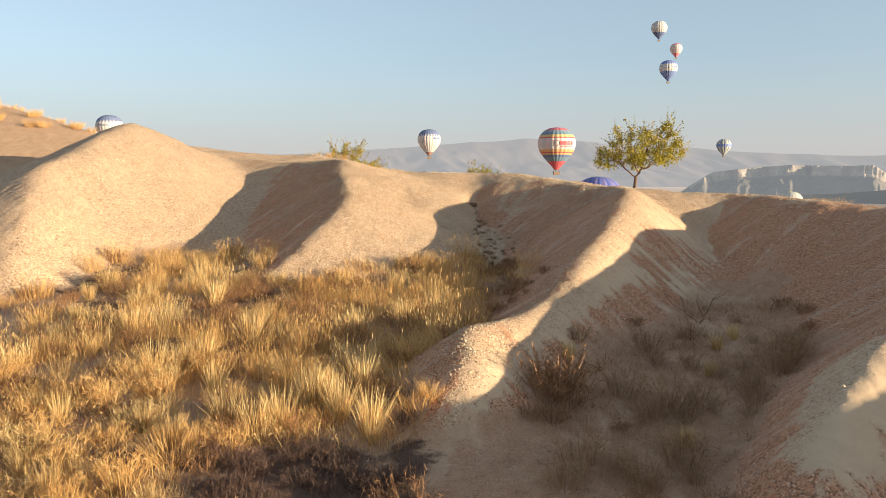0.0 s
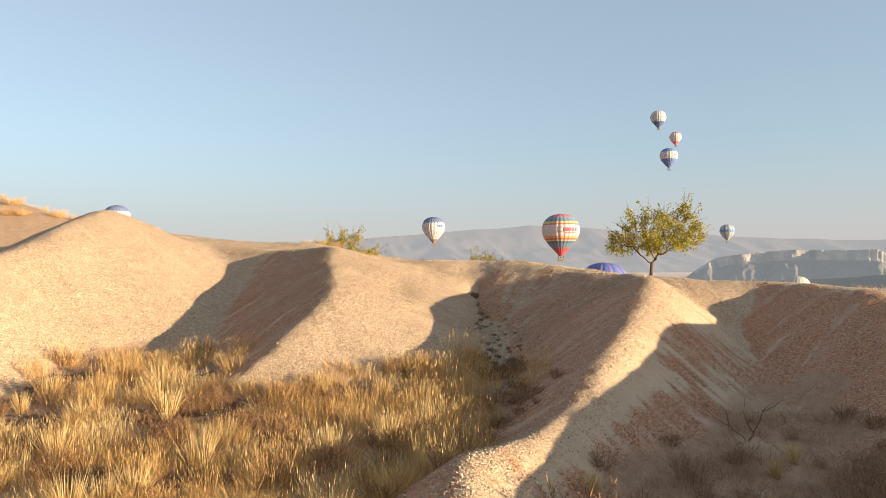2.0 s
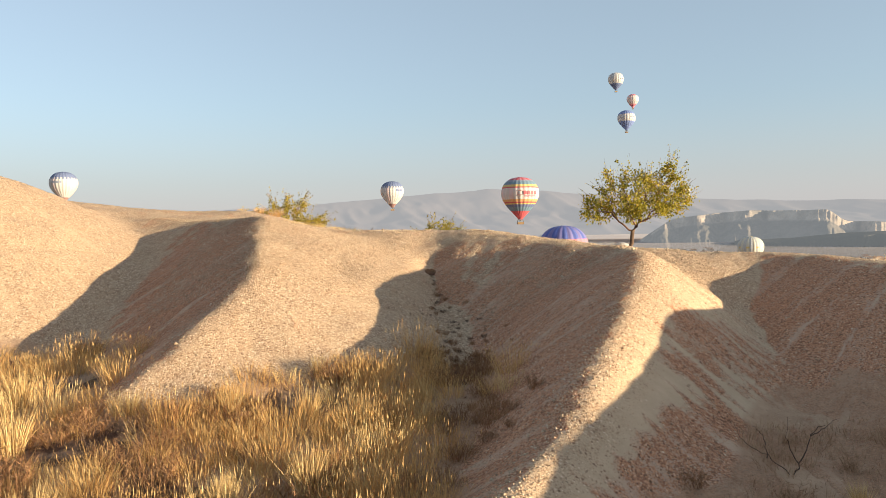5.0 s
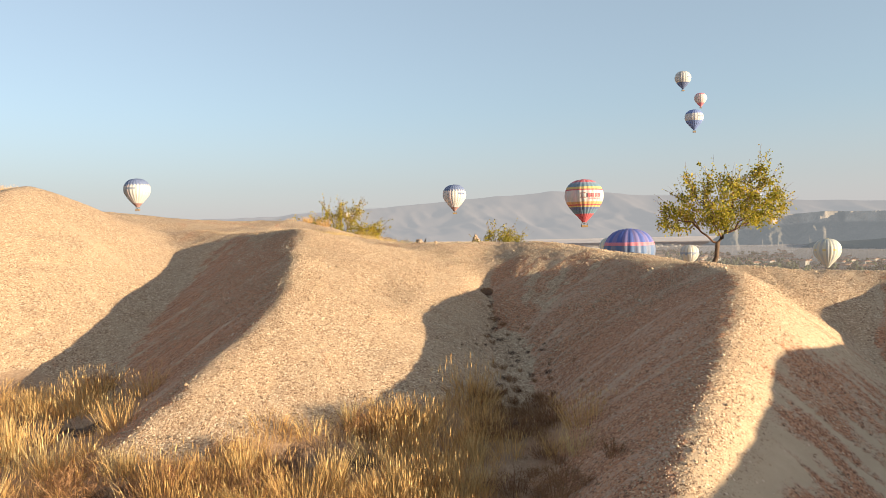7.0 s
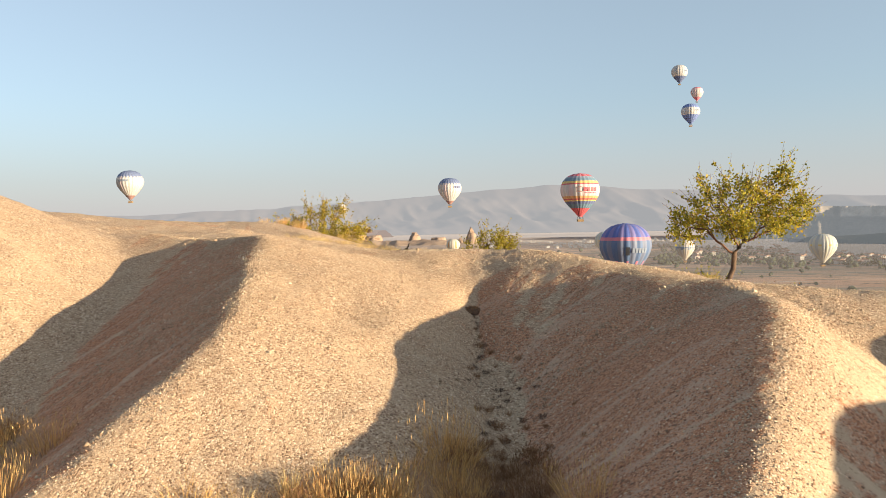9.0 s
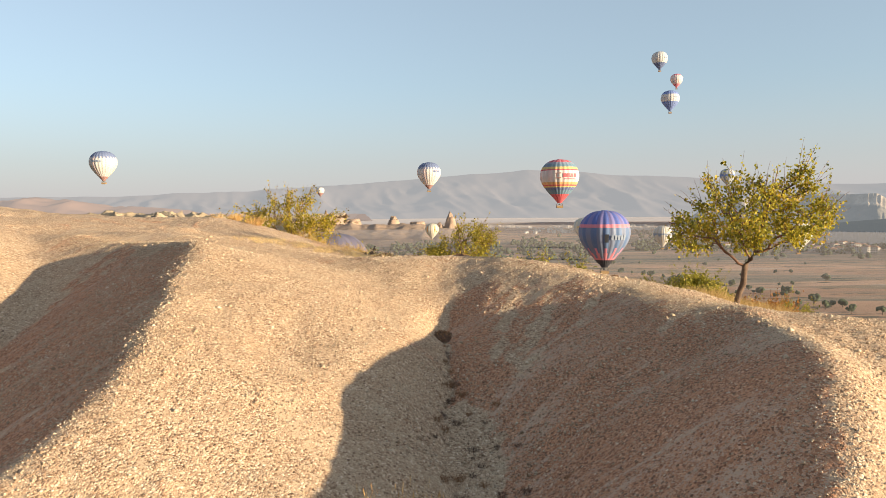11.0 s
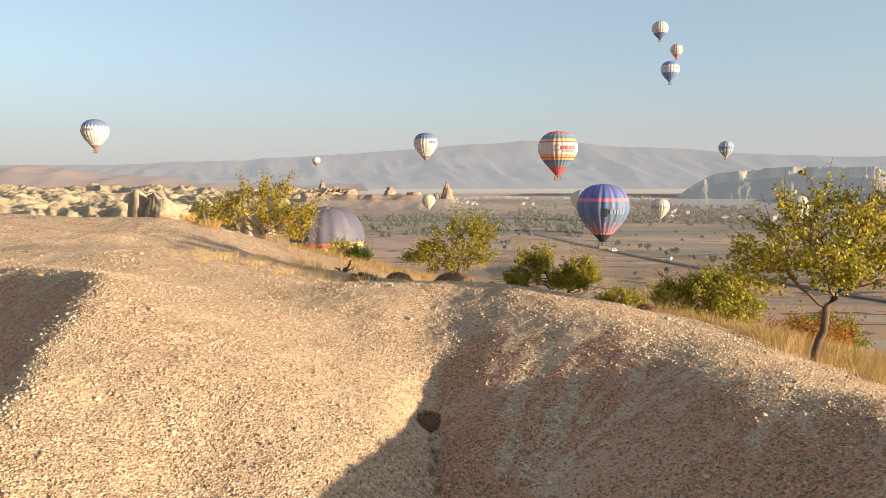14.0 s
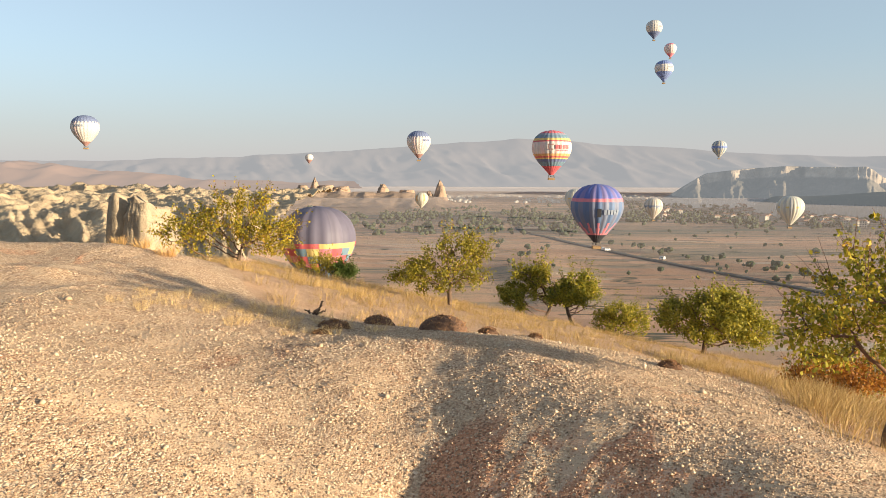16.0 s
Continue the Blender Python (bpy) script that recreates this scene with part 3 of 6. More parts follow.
def grow(rng, crown, trunk, stems=(), step=0.13, reach=0.9, kill=0.26):
    """Branches that grow from the trunk towards scattered points of the crown."""
    nodes, parent = [np.array(trunk[0], float)], [-1]
    for p, q in zip(trunk, trunk[1:]):
        p, q = np.array(p, float), np.array(q, float)
        m = max(1, int(np.linalg.norm(q - p) / step))
        for k in range(1, m + 1):
            parent.append(len(nodes) - 1)
            nodes.append(p + (q - p) * k / m + rng.normal(0, 0.012, 3))
    for stem in stems:
        last = 1
        for p, q in zip(stem, stem[1:]):
            p, q = np.array(p, float), np.array(q, float)
            m = max(1, int(np.linalg.norm(q - p) / step))
            for k in range(1, m + 1):
                parent.append(last)
                nodes.append(p + (q - p) * k / m + rng.normal(0, 0.01, 3))
                last = len(nodes) - 1
    goals = crown.copy()
    for _ in range(90):
        if not len(goals):
            break
        arr = np.array(nodes)
        d = np.linalg.norm(goals[:, None] - arr[None], axis=2)
        near, dist = d.argmin(1), d.min(1)
        pull = {}
        for g, k, r in zip(goals, near, dist):
            if r < reach * 2.2:
                pull.setdefault(k, []).append((g - arr[k]) / (r + 1e-6))
        if not pull:
            break
        for k, ways in pull.items():
            w = np.mean(ways, 0) + rng.normal(0, 0.22, 3)
            nodes.append(arr[k] + w / (np.linalg.norm(w) + 1e-6) * step)
            parent.append(k)
        arr = np.array(nodes)
        d = np.linalg.norm(goals[:, None] - arr[None], axis=2).min(1)
        goals = goals[d > kill]
    return np.array(nodes), parent


def tree_mesh_parts(seed, trunk, lobes, goals, leaves, leaf_size, trunk_radius, twig=0.004, spread=0.10, bare_share=0.0, stems=(), whips=0):
    """Trunk, branch and leaf geometry. lobes: (centre, radii, share) ellipsoids that the crown fills."""
    rng = np.random.default_rng(seed)
    pts = []
    for centre, radii, share in lobes:
        m = int(goals * share)
        v = rng.normal(size=(m, 3))
        v /= np.linalg.norm(v, axis=1, keepdims=True)
        v *= rng.random((m, 1)) ** 0.45
        pts.append(np.array(centre) + v * np.array(radii))
    nodes, parent = grow(rng, np.concatenate(pts), trunk, stems)
    n = len(nodes)
    kids = [[] for _ in range(n)]
    for k, p in enumerate(parent):
        if p >= 0:
            kids[p].append(k)
    weight = np.ones(n)
    for k in range(n - 1, 0, -1):
        weight[parent[k]] += weight[k] * 1.0
    rad = twig + (trunk_radius - twig) * (weight / weight[0]) ** 0.52
    if stems:
        own = [i for i in range(n) if parent[i] == 1 and i > 8][:1]
        for k in range(n):
            if k in own or (parent[k] in own):
                own.append(k)
                rad[k] *= 0.36
    thick, thin = [], []
    todo = [(0, None)]
    while todo:
        k, start = todo.pop()
        chain = [start, k] if start is not None else [k]
        while kids[k]:
            order = sorted(kids[k], key=lambda j: -weight[j])
            todo += [(j, k) for j in order[1:]]
            k = order[0]
            chain.append(k)
        if len(chain) < 2:
            continue
        r = rad[chain].copy()
        if start is not None:
            r[0] = min(r[0], r[1] * 1.15)
        target = thick if (start is None) else thin
        target.append((nodes[chain], r))
    tips = np.array([k for k in range(n) if weight[k] < 9 and k > 3])
    if bare_share:
        tips = tips[rng.random(len(tips)) > bare_share * vnoise(nodes[tips, 0] * 1.3 + 40, nodes[tips, 2] * 1.3 + seed) * 2]
    at = nodes[rng.choice(tips, leaves)] + rng.normal(0, spread, (leaves, 3))
    # long straight shoots that stand out of the crown, with few leaves
    outer = tips[np.argsort(-(nodes[tips, 2] + 0.5 * np.linalg.norm(nodes[tips, :2] - nodes[tips, :2].mean(0), axis=1)))][:max(1, len(tips) // 3)]
    shoots = []
    for k in rng.choice(outer, whips):
        way = (nodes[k] - nodes[tips].mean(0)) * np.array([0.55, 0.55, 0.3]) + np.array([0, 0, 0.75]) + rng.normal(0, 0.25, 3)
        way /= np.linalg.norm(way)
        t = np.linspace(0, 1, 5)[:, None]
        chain = nodes[k] + way * t * leaf_size * rng.uniform(4.5, 10.0) + rng.normal(0, 0.01, (5, 3)) * t
        thin.append((chain, np.linspace(twig * 1.3, twig * 0.6, 5)))
        m = int(rng.integers(3, 12))
        shoots.append(chain[0] + (chain[-1] - chain[0]) * rng.uniform(0.1, 1.0, (m, 1)) + rng.normal(0, leaf_size * 0.35, (m, 3)))
    at = np.concatenate([at] + shoots)
    leaves = len(at)
    lv, lf = leaf_cards(at, leaf_size * rng.uniform(0.6, 1.25, leaves), rng)
    return tubes(thick, 9), tubes(thin, 5), (lv, lf)


def make_tree(name, seed, at, trunk, lobes, goals, leaves, leaf_size, trunk_radius, leaf_mat, label, category="tree", group="orchard trees", sink=0.08, spread=0.10, bare_share=0.0, stems=(), whips=30):
    x, y = at
    root = new(name)
    root.matrix_world = pose(x, y, ground_z(x, y) - sink)
    tr, br, lv = tree_mesh_parts(seed, trunk, lobes, goals, leaves, leaf_size, trunk_radius, spread=spread, bare_share=bare_share, stems=stems, whips=whips)
    part_mesh("trunk", raw_mesh("trunk", *tr), BARK, root, smooth=True)
    part_mesh("branchwork", raw_mesh("branchwork", *br), TWIG, root, smooth=True)
    part_mesh("crown", raw_mesh("crown", *lv), leaf_mat, root)
    return tagged(root, label, category, group)


# the lone apricot tree on the rim
make_tree("apricot_tree", 3, (7.2, 29.3), [(0, 0, 0), (0.02, 0, 0.25), (0.14, 0.02, 0.6), (0.22, 0.02, 0.95), (0.38, 0, 1.25)],
          [((0.42, 0, 1.88), (1.7, 1.3, 0.7), 0.64), ((0.45, 0, 2.5), (1.4, 0.9, 0.45), 0.21), ((1.3, 0, 2.85), (0.35, 0.4, 0.42), 0.06), ((-1.0, -0.1, 1.65), (0.7, 0.6, 0.5), 0.09)],
          760, 8800, 0.072, 0.062, LEAF, "small apricot tree with green and yellowing leaves", spread=0.09, bare_share=0.28, whips=80)
make_tree("orchard_tree", 11, (1.9, 48.5), [(0, 0, 0), (0.0, 0, 0.6), (0.1, 0, 0.9)],
          [((-0.2, 0, 1.3), (2.15, 1.7, 0.7), 0.6), ((0.3, 0, 2.15), (1.45, 1.2, 0.75), 0.4)], 560, 7400, 0.095, 0.085, LEAF_YELLOW,
          "low orchard tree with sparse yellow autumn leaves", spread=0.12, bare_share=0.4, whips=60)
make_tree("orchard_tree", 12, (7.1, 60.0), [(0, 0, 0), (0.25, 0, 0.6), (0.45, 0, 1.1), (0.4, 0, 1.4)],
          [((-0.4, 0, 1.8), (2.1, 1.6, 0.95), 0.62), ((-0.6, 0, 2.75), (1.2, 1.0, 0.75), 0.38)], 420, 7600, 0.13, 0.10, LEAF_GREEN,
          "leaning orchard tree with green-yellow leaves", spread=0.13, bare_share=0.5, whips=50)
make_tree("orchard_tree", 13, (8.5, 58.0), [(0, 0, 0), (-0.3, 0, 0.8), (-0.5, 0, 1.4)],
          [((0.0, 0, 1.9), (1.7, 1.3, 0.9), 0.7), ((0.2, 0, 2.55), (1.1, 0.9, 0.6), 0.3)], 330, 6200, 0.12, 0.09, LEAF, "leaning orchard tree with thinning yellow-green leaves", spread=0.12, bare_share=0.5, whips=40)
make_tree("orchard_tree", 14, (11.6, 61.0), [(0, 0, 0), (0.05, 0, 0.5), (0, 0, 0.8)],
          [((0, 0, 1.25), (1.75, 1.4, 1.05), 1.0)], 300, 5200, 0.12, 0.08, LEAF_GREEN, "rounded green orchard tree in dry grass", spread=0.13, bare_share=0.35, whips=30)
make_tree("orchard_tree", 15, (13.5, 53.5), [(0, 0, 0), (0.05, 0, 0.6), (0.1, 0, 0.95)],
          [((0.2, 0, 1.75), (2.6, 2.0, 1.15), 0.62), ((1.7, 0, 1.25), (1.7, 1.5, 0.9), 0.24), ((0.8, 0, 2.6), (1.4, 1.2, 0.6), 0.14)], 620, 15000, 0.13, 0.11, LEAF_GREEN, "broad yellow-green orchard tree on the slope", spread=0.15, bare_share=0.35, whips=70)
make_tree("orchard_bush", 16, (-6.5, 50.0), [(0, 0, 0), (0.1, 0, 0.5)],
          [((-1.3, 0, 1.3), (2.1, 1.6, 0.9), 0.42), ((1.1, 0, 1.15), (1.8, 1.4, 0.85), 0.32), ((0.1, 0, 2.25), (1.4, 0.9, 0.75), 0.26)], 760, 7600, 0.10, 0.08, LEAF_YELLOW,
          "spreading bush with bright yellow-green leaves beside the rim", "bush", "bushes", spread=0.12, bare_share=0.4, whips=80)
make_tree("orchard_bush", 17, (-2.75, 54.0), [(0, 0, 0), (0, 0, 0.3)], [((0, 0, 0.6), (0.7, 0.6, 0.5), 1.0)], 110, 2600, 0.09, 0.05, LEAF_DARK,
          "small dark green shrub behind the rim", "bush", "bushes", whips=10)
make_tree("orchard_bush", 20, (-3.9, 54.5), [(0, 0, 0), (0, 0, 0.3)], [((0, 0, 0.7), (1.2, 0.9, 0.6), 1.0)], 190, 2600, 0.085, 0.05, LEAF_YELLOW,
          "low yellow-green bush behind the rim", "bush", "bushes", bare_share=0.3, whips=16)
make_tree("orchard_bush", 18, (11.0, 37.5), [(0, 0, 0), (0, 0, 0.3)], [((0, 0, 0.75), (1.4, 1.0, 0.55), 1.0)], 170, 3800, 0.08, 0.05, LEAF_ORANGE,
          "low bush with orange and yellow leaves below the rim", "bush", "bushes", whips=16)
make_tree("orchard_bush", 19, (14.2, 43.0), [(0, 0, 0), (0, 0, 0.5)], [((0, 0, 1.3), (1.7, 1.4, 0.95), 1.0)], 260, 6000, 0.09, 0.06, LEAF_GREEN,
          "rounded green bush on the slope below the rim", "bush", "bushes", bare_share=0.2, whips=30)


# ---- hot-air balloons ----
def envelope_profile(v):
    """Radius (of 1) and height (of 2.3) of an inverted-drop envelope; v from 0 at the mouth to 1 at the crown."""
    v = np.asarray(v, float)
    t = np.clip(v / 0.5, 0, 1)
    cone = 0.11 + 0.89 * np.sin(t * math.pi / 2) ** 1.05
    r = cone
    z = np.where(v < 0.5, 1.40 * t ** 0.94, 1.40 + 0.86 * np.sin((v - 0.5) / 0.5 * math.pi / 2))
    r = np.where(v < 0.5, r, np.cos((v - 0.5) / 0.5 * math.pi / 2) ** 0.80)
    return r, z


COLOURS = {}


def dye(name, rgb):
    if name not in COLOURS:
        COLOURS[name] = cloth("fabric_" + name, rgb)
    return COLOURS[name]


PALETTE = {"navy": (0.17, 0.21, 0.36), "blue": (0.22, 0.29, 0.54), "violet": (0.24, 0.21, 0.47), "teal": (0.19, 0.29, 0.37), "white": (0.66, 0.61, 0.58), "cream": (0.68, 0.63, 0.53),
           "sand": (0.58, 0.50, 0.41), "grey": (0.54, 0.53, 0.52), "slate": (0.30, 0.34, 0.42), "haze_blue": (0.19, 0.23, 0.37), "red": (0.66, 0.14, 0.16), "pink": (0.74, 0.26, 0.31), "rose": (0.74, 0.58, 0.56),
           "yellow": (0.72, 0.54, 0.22), "black": (0.06, 0.06, 0.07), "brown": (0.42, 0.24, 0.22), "plum": (0.20, 0.18, 0.235), "dusk": (0.165, 0.15, 0.205), "deep": (0.13, 0.17, 0.46),
           "indigo": (0.25, 0.22, 0.45), "steel": (0.14, 0.21, 0.36), "mist": (0.22, 0.25, 0.35), "orange": (0.74, 0.42, 0.20)}
for key, rgb in PALETTE.items():
    dye(key, rgb)
WICKER = plain_material("wicker", (0.20, 0.12, 0.06), (0.34, 0.22, 0.12), 6, 0.9)
ROPE = plain_material("rope", (0.10, 0.09, 0.08), (0.18, 0.16, 0.14), 6, 0.8)


def make_balloon(at, diameter, paint, gores, label, ground_tilt=0.0, turn=0.0, rows=40, marks=()):
    """A gored envelope, its mouth scoop, burner frame, ropes and basket. paint(gore, v) names the fabric."""
    root = new("hot_air_balloon")
    r0 = diameter / 2
    per = 4
    n = gores * per
    vs = np.linspace(0, 1, rows + 1)
    rr, zz = envelope_profile(vs)
    ang = np.arange(n) / n * 2 * math.pi
    bulge = 1 + 0.05 * (np.abs(np.sin(ang * gores / 2)) - 0.6)
    top = np.clip(1 - vs * 0.2, 0, 1)
    R = rr[:, None] * (1 + (bulge[None] - 1) * top[:, None])
    verts = np.stack([R * np.cos(ang), R * np.sin(ang), np.repeat(zz[:, None], n, 1)], -1).reshape(-1, 3) * r0
    i = np.arange(rows * n)
    row, s = i // n, i % n
    s2 = (s + 1) % n
    faces = np.stack([row * n + s, row * n + s2, (row + 1) * n + s2, (row + 1) * n + s], 1)
    me = raw_mesh("envelope", verts, faces)
    used = []
    idx = np.zeros(len(faces), np.int32)
    for k in range(len(faces)):
        name = paint(int(s[k]) // per, (row[k] + 0.5) / rows, int(s[k]))
        if name not in used:
            used.append(name)
        idx[k] = used.index(name)
    env = part_mesh("envelope", me, [COLOURS[c] for c in used], root, smooth=True)
    me.polygons.foreach_set("material_index", idx)
    # crown ring
    bm = bmesh.new()
    bmesh.ops.create_cone(bm, cap_ends=True, segments=gores, radius1=r0 * 0.16, radius2=r0 * 0.12, depth=r0 * 0.03)
    bmesh.ops.translate(bm, verts=bm.verts, vec=(0, 0, r0 * 2.255))
    part("crown_valve", bm, COLOURS[used[-1]], root)
    # lettering of the sponsor as plain bars, laid on the cloth
    for k, (az, v, w, h, colour) in enumerate(marks):
        r1, z1 = envelope_profile(np.array([v - h / 2, v + h / 2]))
        bm = bmesh.new()
        cols = [az + w * (q / 4 - 0.5) for q in range(5)]
        grid = [[bm.verts.new((r0 * (r1[j] * 1.035) * math.cos(c), r0 * (r1[j] * 1.035) * math.sin(c), r0 * z1[j])) for c in cols] for j in (0, 1)]
        for q in range(4):
            bm.faces.new((grid[0][q], grid[0][q + 1], grid[1][q + 1], grid[1][q]))
        part("lettering_bar", bm, COLOURS[colour], env)
    # basket and ropes
    b = max(1.3, diameter * 0.10)
    bz = -diameter * 0.10
    bm = bmesh.new()
    bmesh.ops.create_cube(bm, size=1)
    bmesh.ops.scale(bm, vec=(b * 1.7, b, b * 0.62), verts=bm.verts)
    bmesh.ops.bevel(bm, geom=bm.edges[:], offset=b * 0.09, segments=2, affect="EDGES")
    bmesh.ops.translate(bm, verts=bm.verts, vec=(0, 0, bz))
    part("basket", bm, WICKER, root, "brown wicker basket")
    bm = bmesh.new()
    bmesh.ops.create_cone(bm, cap_ends=True, segments=12, radius1=b * 0.22, radius2=b * 0.30, depth=b * 0.35)
    bmesh.ops.translate(bm, verts=bm.verts, vec=(0, 0, bz * 0.35))
    part("burner", bm, ROPE, root)
    for k in range(4):
        cx, cy = (1 if k % 2 else -1) * b * 0.8, (1 if k // 2 else -1) * b * 0.45
        m = math.hypot(cx, cy)
        v, f = tubes([([(cx, cy, bz + b * 0.28), (cx * r0 * 0.13 / m, cy * r0 * 0.13 / m, 0.02 * r0)], [0.05 + diameter * 0.002] * 2)], 5)
        part_mesh("rope", raw_mesh("rope", v, f), ROPE, root)
    root.matrix_world = pose(*at, 0, ground_tilt, turn) @ Matrix.Translation((0, 0, -1.2 * r0))
    return tagged(root, label, "hot-air balloon", "hot-air balloons")


def zigzag(gore, v, step, height, lower, upper, per=4):
    k = step % per
    tooth = abs((k + 0.5) / per - 0.5) * 2
    return upper if v > height + 0.10 * (tooth - 0.5) else lower


def paint_rainbow(g, v, s):
    if v < 0.16:
        return "red"
    for top, name in ((0.22, "teal"), (0.28, "navy"), (0.31, "yellow"), (0.335, "red"), (0.365, "orange"), (0.60, "white"), (0.635, "red"), (0.675, "yellow"), (0.74, "teal"), (0.80, "slate")):
        if v < top:
            return name if name != "white" or g % 3 else "rose"
    return "pink" if g % 2 else "red"


def paint_blue(g, v, s):
    if v < 0.09:
        return "black"
    tooth = 1 - abs((s % 4 + 0.5) / 4 - 0.5) * 2
    if v < 0.13 + 0.16 * tooth * (g % 2) + 0.03 * (g % 2):
        return "pink"
    if v < 0.58:
        return "steel" if g % 2 else "mist"
    if v < 0.625:
        return "pink"
    return "deep" if g % 2 else "indigo"


def paint_zigzag(g, v, s):
    if v < 0.10:
        return "brown"
    return zigzag(g, v, s, 0.615, "rose" if g % 4 == 0 else "white", "haze_blue")


def paint_pale(g, v, s):
    return "navy" if v < 0.27 else ("white" if g % 3 else "grey")


def paint_pink(g, v, s):
    return "pink" if v < 0.2 or v > 0.72 else ("white" if g % 2 else "rose")


def paint_band(g, v, s):
    return "blue" if v < 0.36 or v > 0.66 else "white"


def paint_stripes(g, v, s):
    return "blue" if 0.42 < v < 0.56 else ("cream" if g % 2 else "slate")


def paint_cream(g, v, s):
    return "yellow" if 0.47 < v < 0.53 and g % 3 == 0 else ("cream" if g % 2 else "grey")


def paint_brown_band(g, v, s):
    return "slate" if 0.40 + 0.04 * (g % 3) < v < 0.52 else ("white" if g % 2 else "sand")


def paint_white(g, v, s):
    return "brown" if v < 0.3 else "white"


def paint_tan(g, v, s):
    return "cream" if g % 2 else ("orange" if 0.35 < v < 0.7 and g % 4 == 0 else "sand")


def paint_landed(g, v, s):
    if v > 0.47:
        return "dusk" if g % 3 else "plum"
    if v > 0.42:
        return "yellow" if (g // 2) % 3 else "red"
    if v > 0.22:
        return ("red", "teal", "yellow", "pink")[(g + int(v * 14)) % 4]
    return "teal" if g % 2 else "plum"


def word(az, v, n, w, h, colour):
    return [(az + (k - (n - 1) / 2) * w * 1.35, v, w, h, colour) for k in range(n)]


SOUTH = -math.pi / 2
make_balloon((55.2, 373.4, 17.9), 18.0, paint_rainbow, 24, "rainbow-banded hot-air balloon with a white belt, in flight",
             marks=word(SOUTH + 0.42, 0.50, 4, 0.15, 0.075, "red") + word(SOUTH + 0.45, 0.435, 7, 0.07, 0.025, "pink") + [(SOUTH - 0.30, 0.50, 0.04, 0.10, "brown"), (SOUTH - 0.16, 0.455, 0.2, 0.02, "brown"), (SOUTH - 0.16, 0.545, 0.2, 0.02, "brown")])
make_balloon((58.1, 286.0, -6.0), 18.0, paint_blue, 24, "blue and violet hot-air balloon with a pink belt and flames",
             marks=[(SOUTH - 0.12, 0.42, 0.16, 0.12, "black")] + word(SOUTH + 0.38, 0.43, 5, 0.10, 0.07, "slate"))
make_balloon((-10.8, 601.4, 31.4), 18.0, paint_zigzag, 24, "white hot-air balloon with a zigzag blue crown, in flight", marks=word(SOUTH + 0.7, 0.52, 4, 0.13, 0.06, "navy"))
make_balloon((-234.5, 542.0, 37.6), 18.0, paint_zigzag, 24, "white hot-air balloon with a zigzag blue crown, in flight", marks=word(SOUTH - 0.1, 0.52, 5, 0.12, 0.06, "slate"))
make_balloon((248.1, 894.8, 172.9), 18.0, paint_pale, 20, "pale hot-air balloon with a navy mouth, high up", marks=word(SOUTH + 0.6, 0.5, 3, 0.14, 0.05, "slate"))
make_balloon((347.2, 1158.6, 193.3), 18.0, paint_pink, 16, "pink and white hot-air balloon, high up")
make_balloon((226.5, 779.9, 111.3), 18.0, paint_band, 20, "blue hot-air balloon with a white belt, high up", marks=word(SOUTH + 0.5, 0.52, 4, 0.12, 0.05, "slate"))
make_balloon((350.3, 959.0, 42.1), 18.0, paint_stripes, 20, "cream and grey striped hot-air balloon with a blue belt")
make_balloon((249.5, 549.6, -16.0), 18.0, paint_cream, 24, "cream hot-air balloon with grey stripes low over the plain")
make_balloon((216.4, 767.9, -23.1), 18.0, paint_brown_band, 24, "white striped hot-air balloon with a dark belt low over the plain")
make_balloon((-278.0, 1729.8, 48.4), 18.0, paint_white, 16, "small white hot-air balloon far away")
make_balloon((-16.2, 1029.1, -22.9), 18.0, paint_tan, 20, "tan striped hot-air balloon just above the plain")
make_balloon((110.0, 609.0, -11.5), 16.5, paint_cream, 20, "cream striped hot-air balloon half hidden by another")
make_balloon((-26.9, 204.1, -10.8), 18.0, paint_landed, 18, "slate-violet hot-air balloon with a checked skirt, landing behind the orchard")


# ---- far land ----
def height_sheet(name, x0, x1, y0, y1, nx, ny, func, mat, label, category, smooth=True, kind="structure"):
    gx, gy = np.meshgrid(np.linspace(x0, x1, nx), np.linspace(y0, y1, ny))
    me = raw_mesh(name, np.stack([gx, gy, func(gx, gy)], -1).reshape(-1, 3), grid_faces(nx, ny))
    return tagged(part_mesh(name, me, mat, smooth=smooth), label, category, kind=kind)


def polar_sheet(name, az0, az1, r0, r1, na, nr, func, mat, label, category, rock=None):
    """A sheet of far land, laid out in bearing and distance."""
    az, r = np.meshgrid(np.linspace(az0, az1, na), np.linspace(r0, r1, nr))
    x, y = r * np.sin(np.radians(az)), r * np.cos(np.radians(az))
    me = raw_mesh(name, np.stack([x, y, func(az, r, x, y)], -1).reshape(-1, 3), grid_faces(na, nr))
    if rock is not None:
        attribute(me, "rock", rock(az, r, x, y).ravel())
    return tagged(part_mesh(name, me, mat, smooth=True), label, category, kind="structure")


def outline(az, pairs):
    """Height of a skyline (degrees) at a bearing."""
    return np.interp(az, [p[0] for p in pairs], [p[1] for p in pairs])


RANGE_SKYLINE = [(-32, 1.0), (-24, 1.15), (-16, 1.45), (-10, 1.75), (-5, 2.1), (-1, 2.4), (2, 2.62), (4, 2.75), (6.3, 2.95), (8, 2.88), (10, 2.7), (13, 2.45), (17, 2.15), (22, 1.75), (27, 1.5), (34, 1.3)]


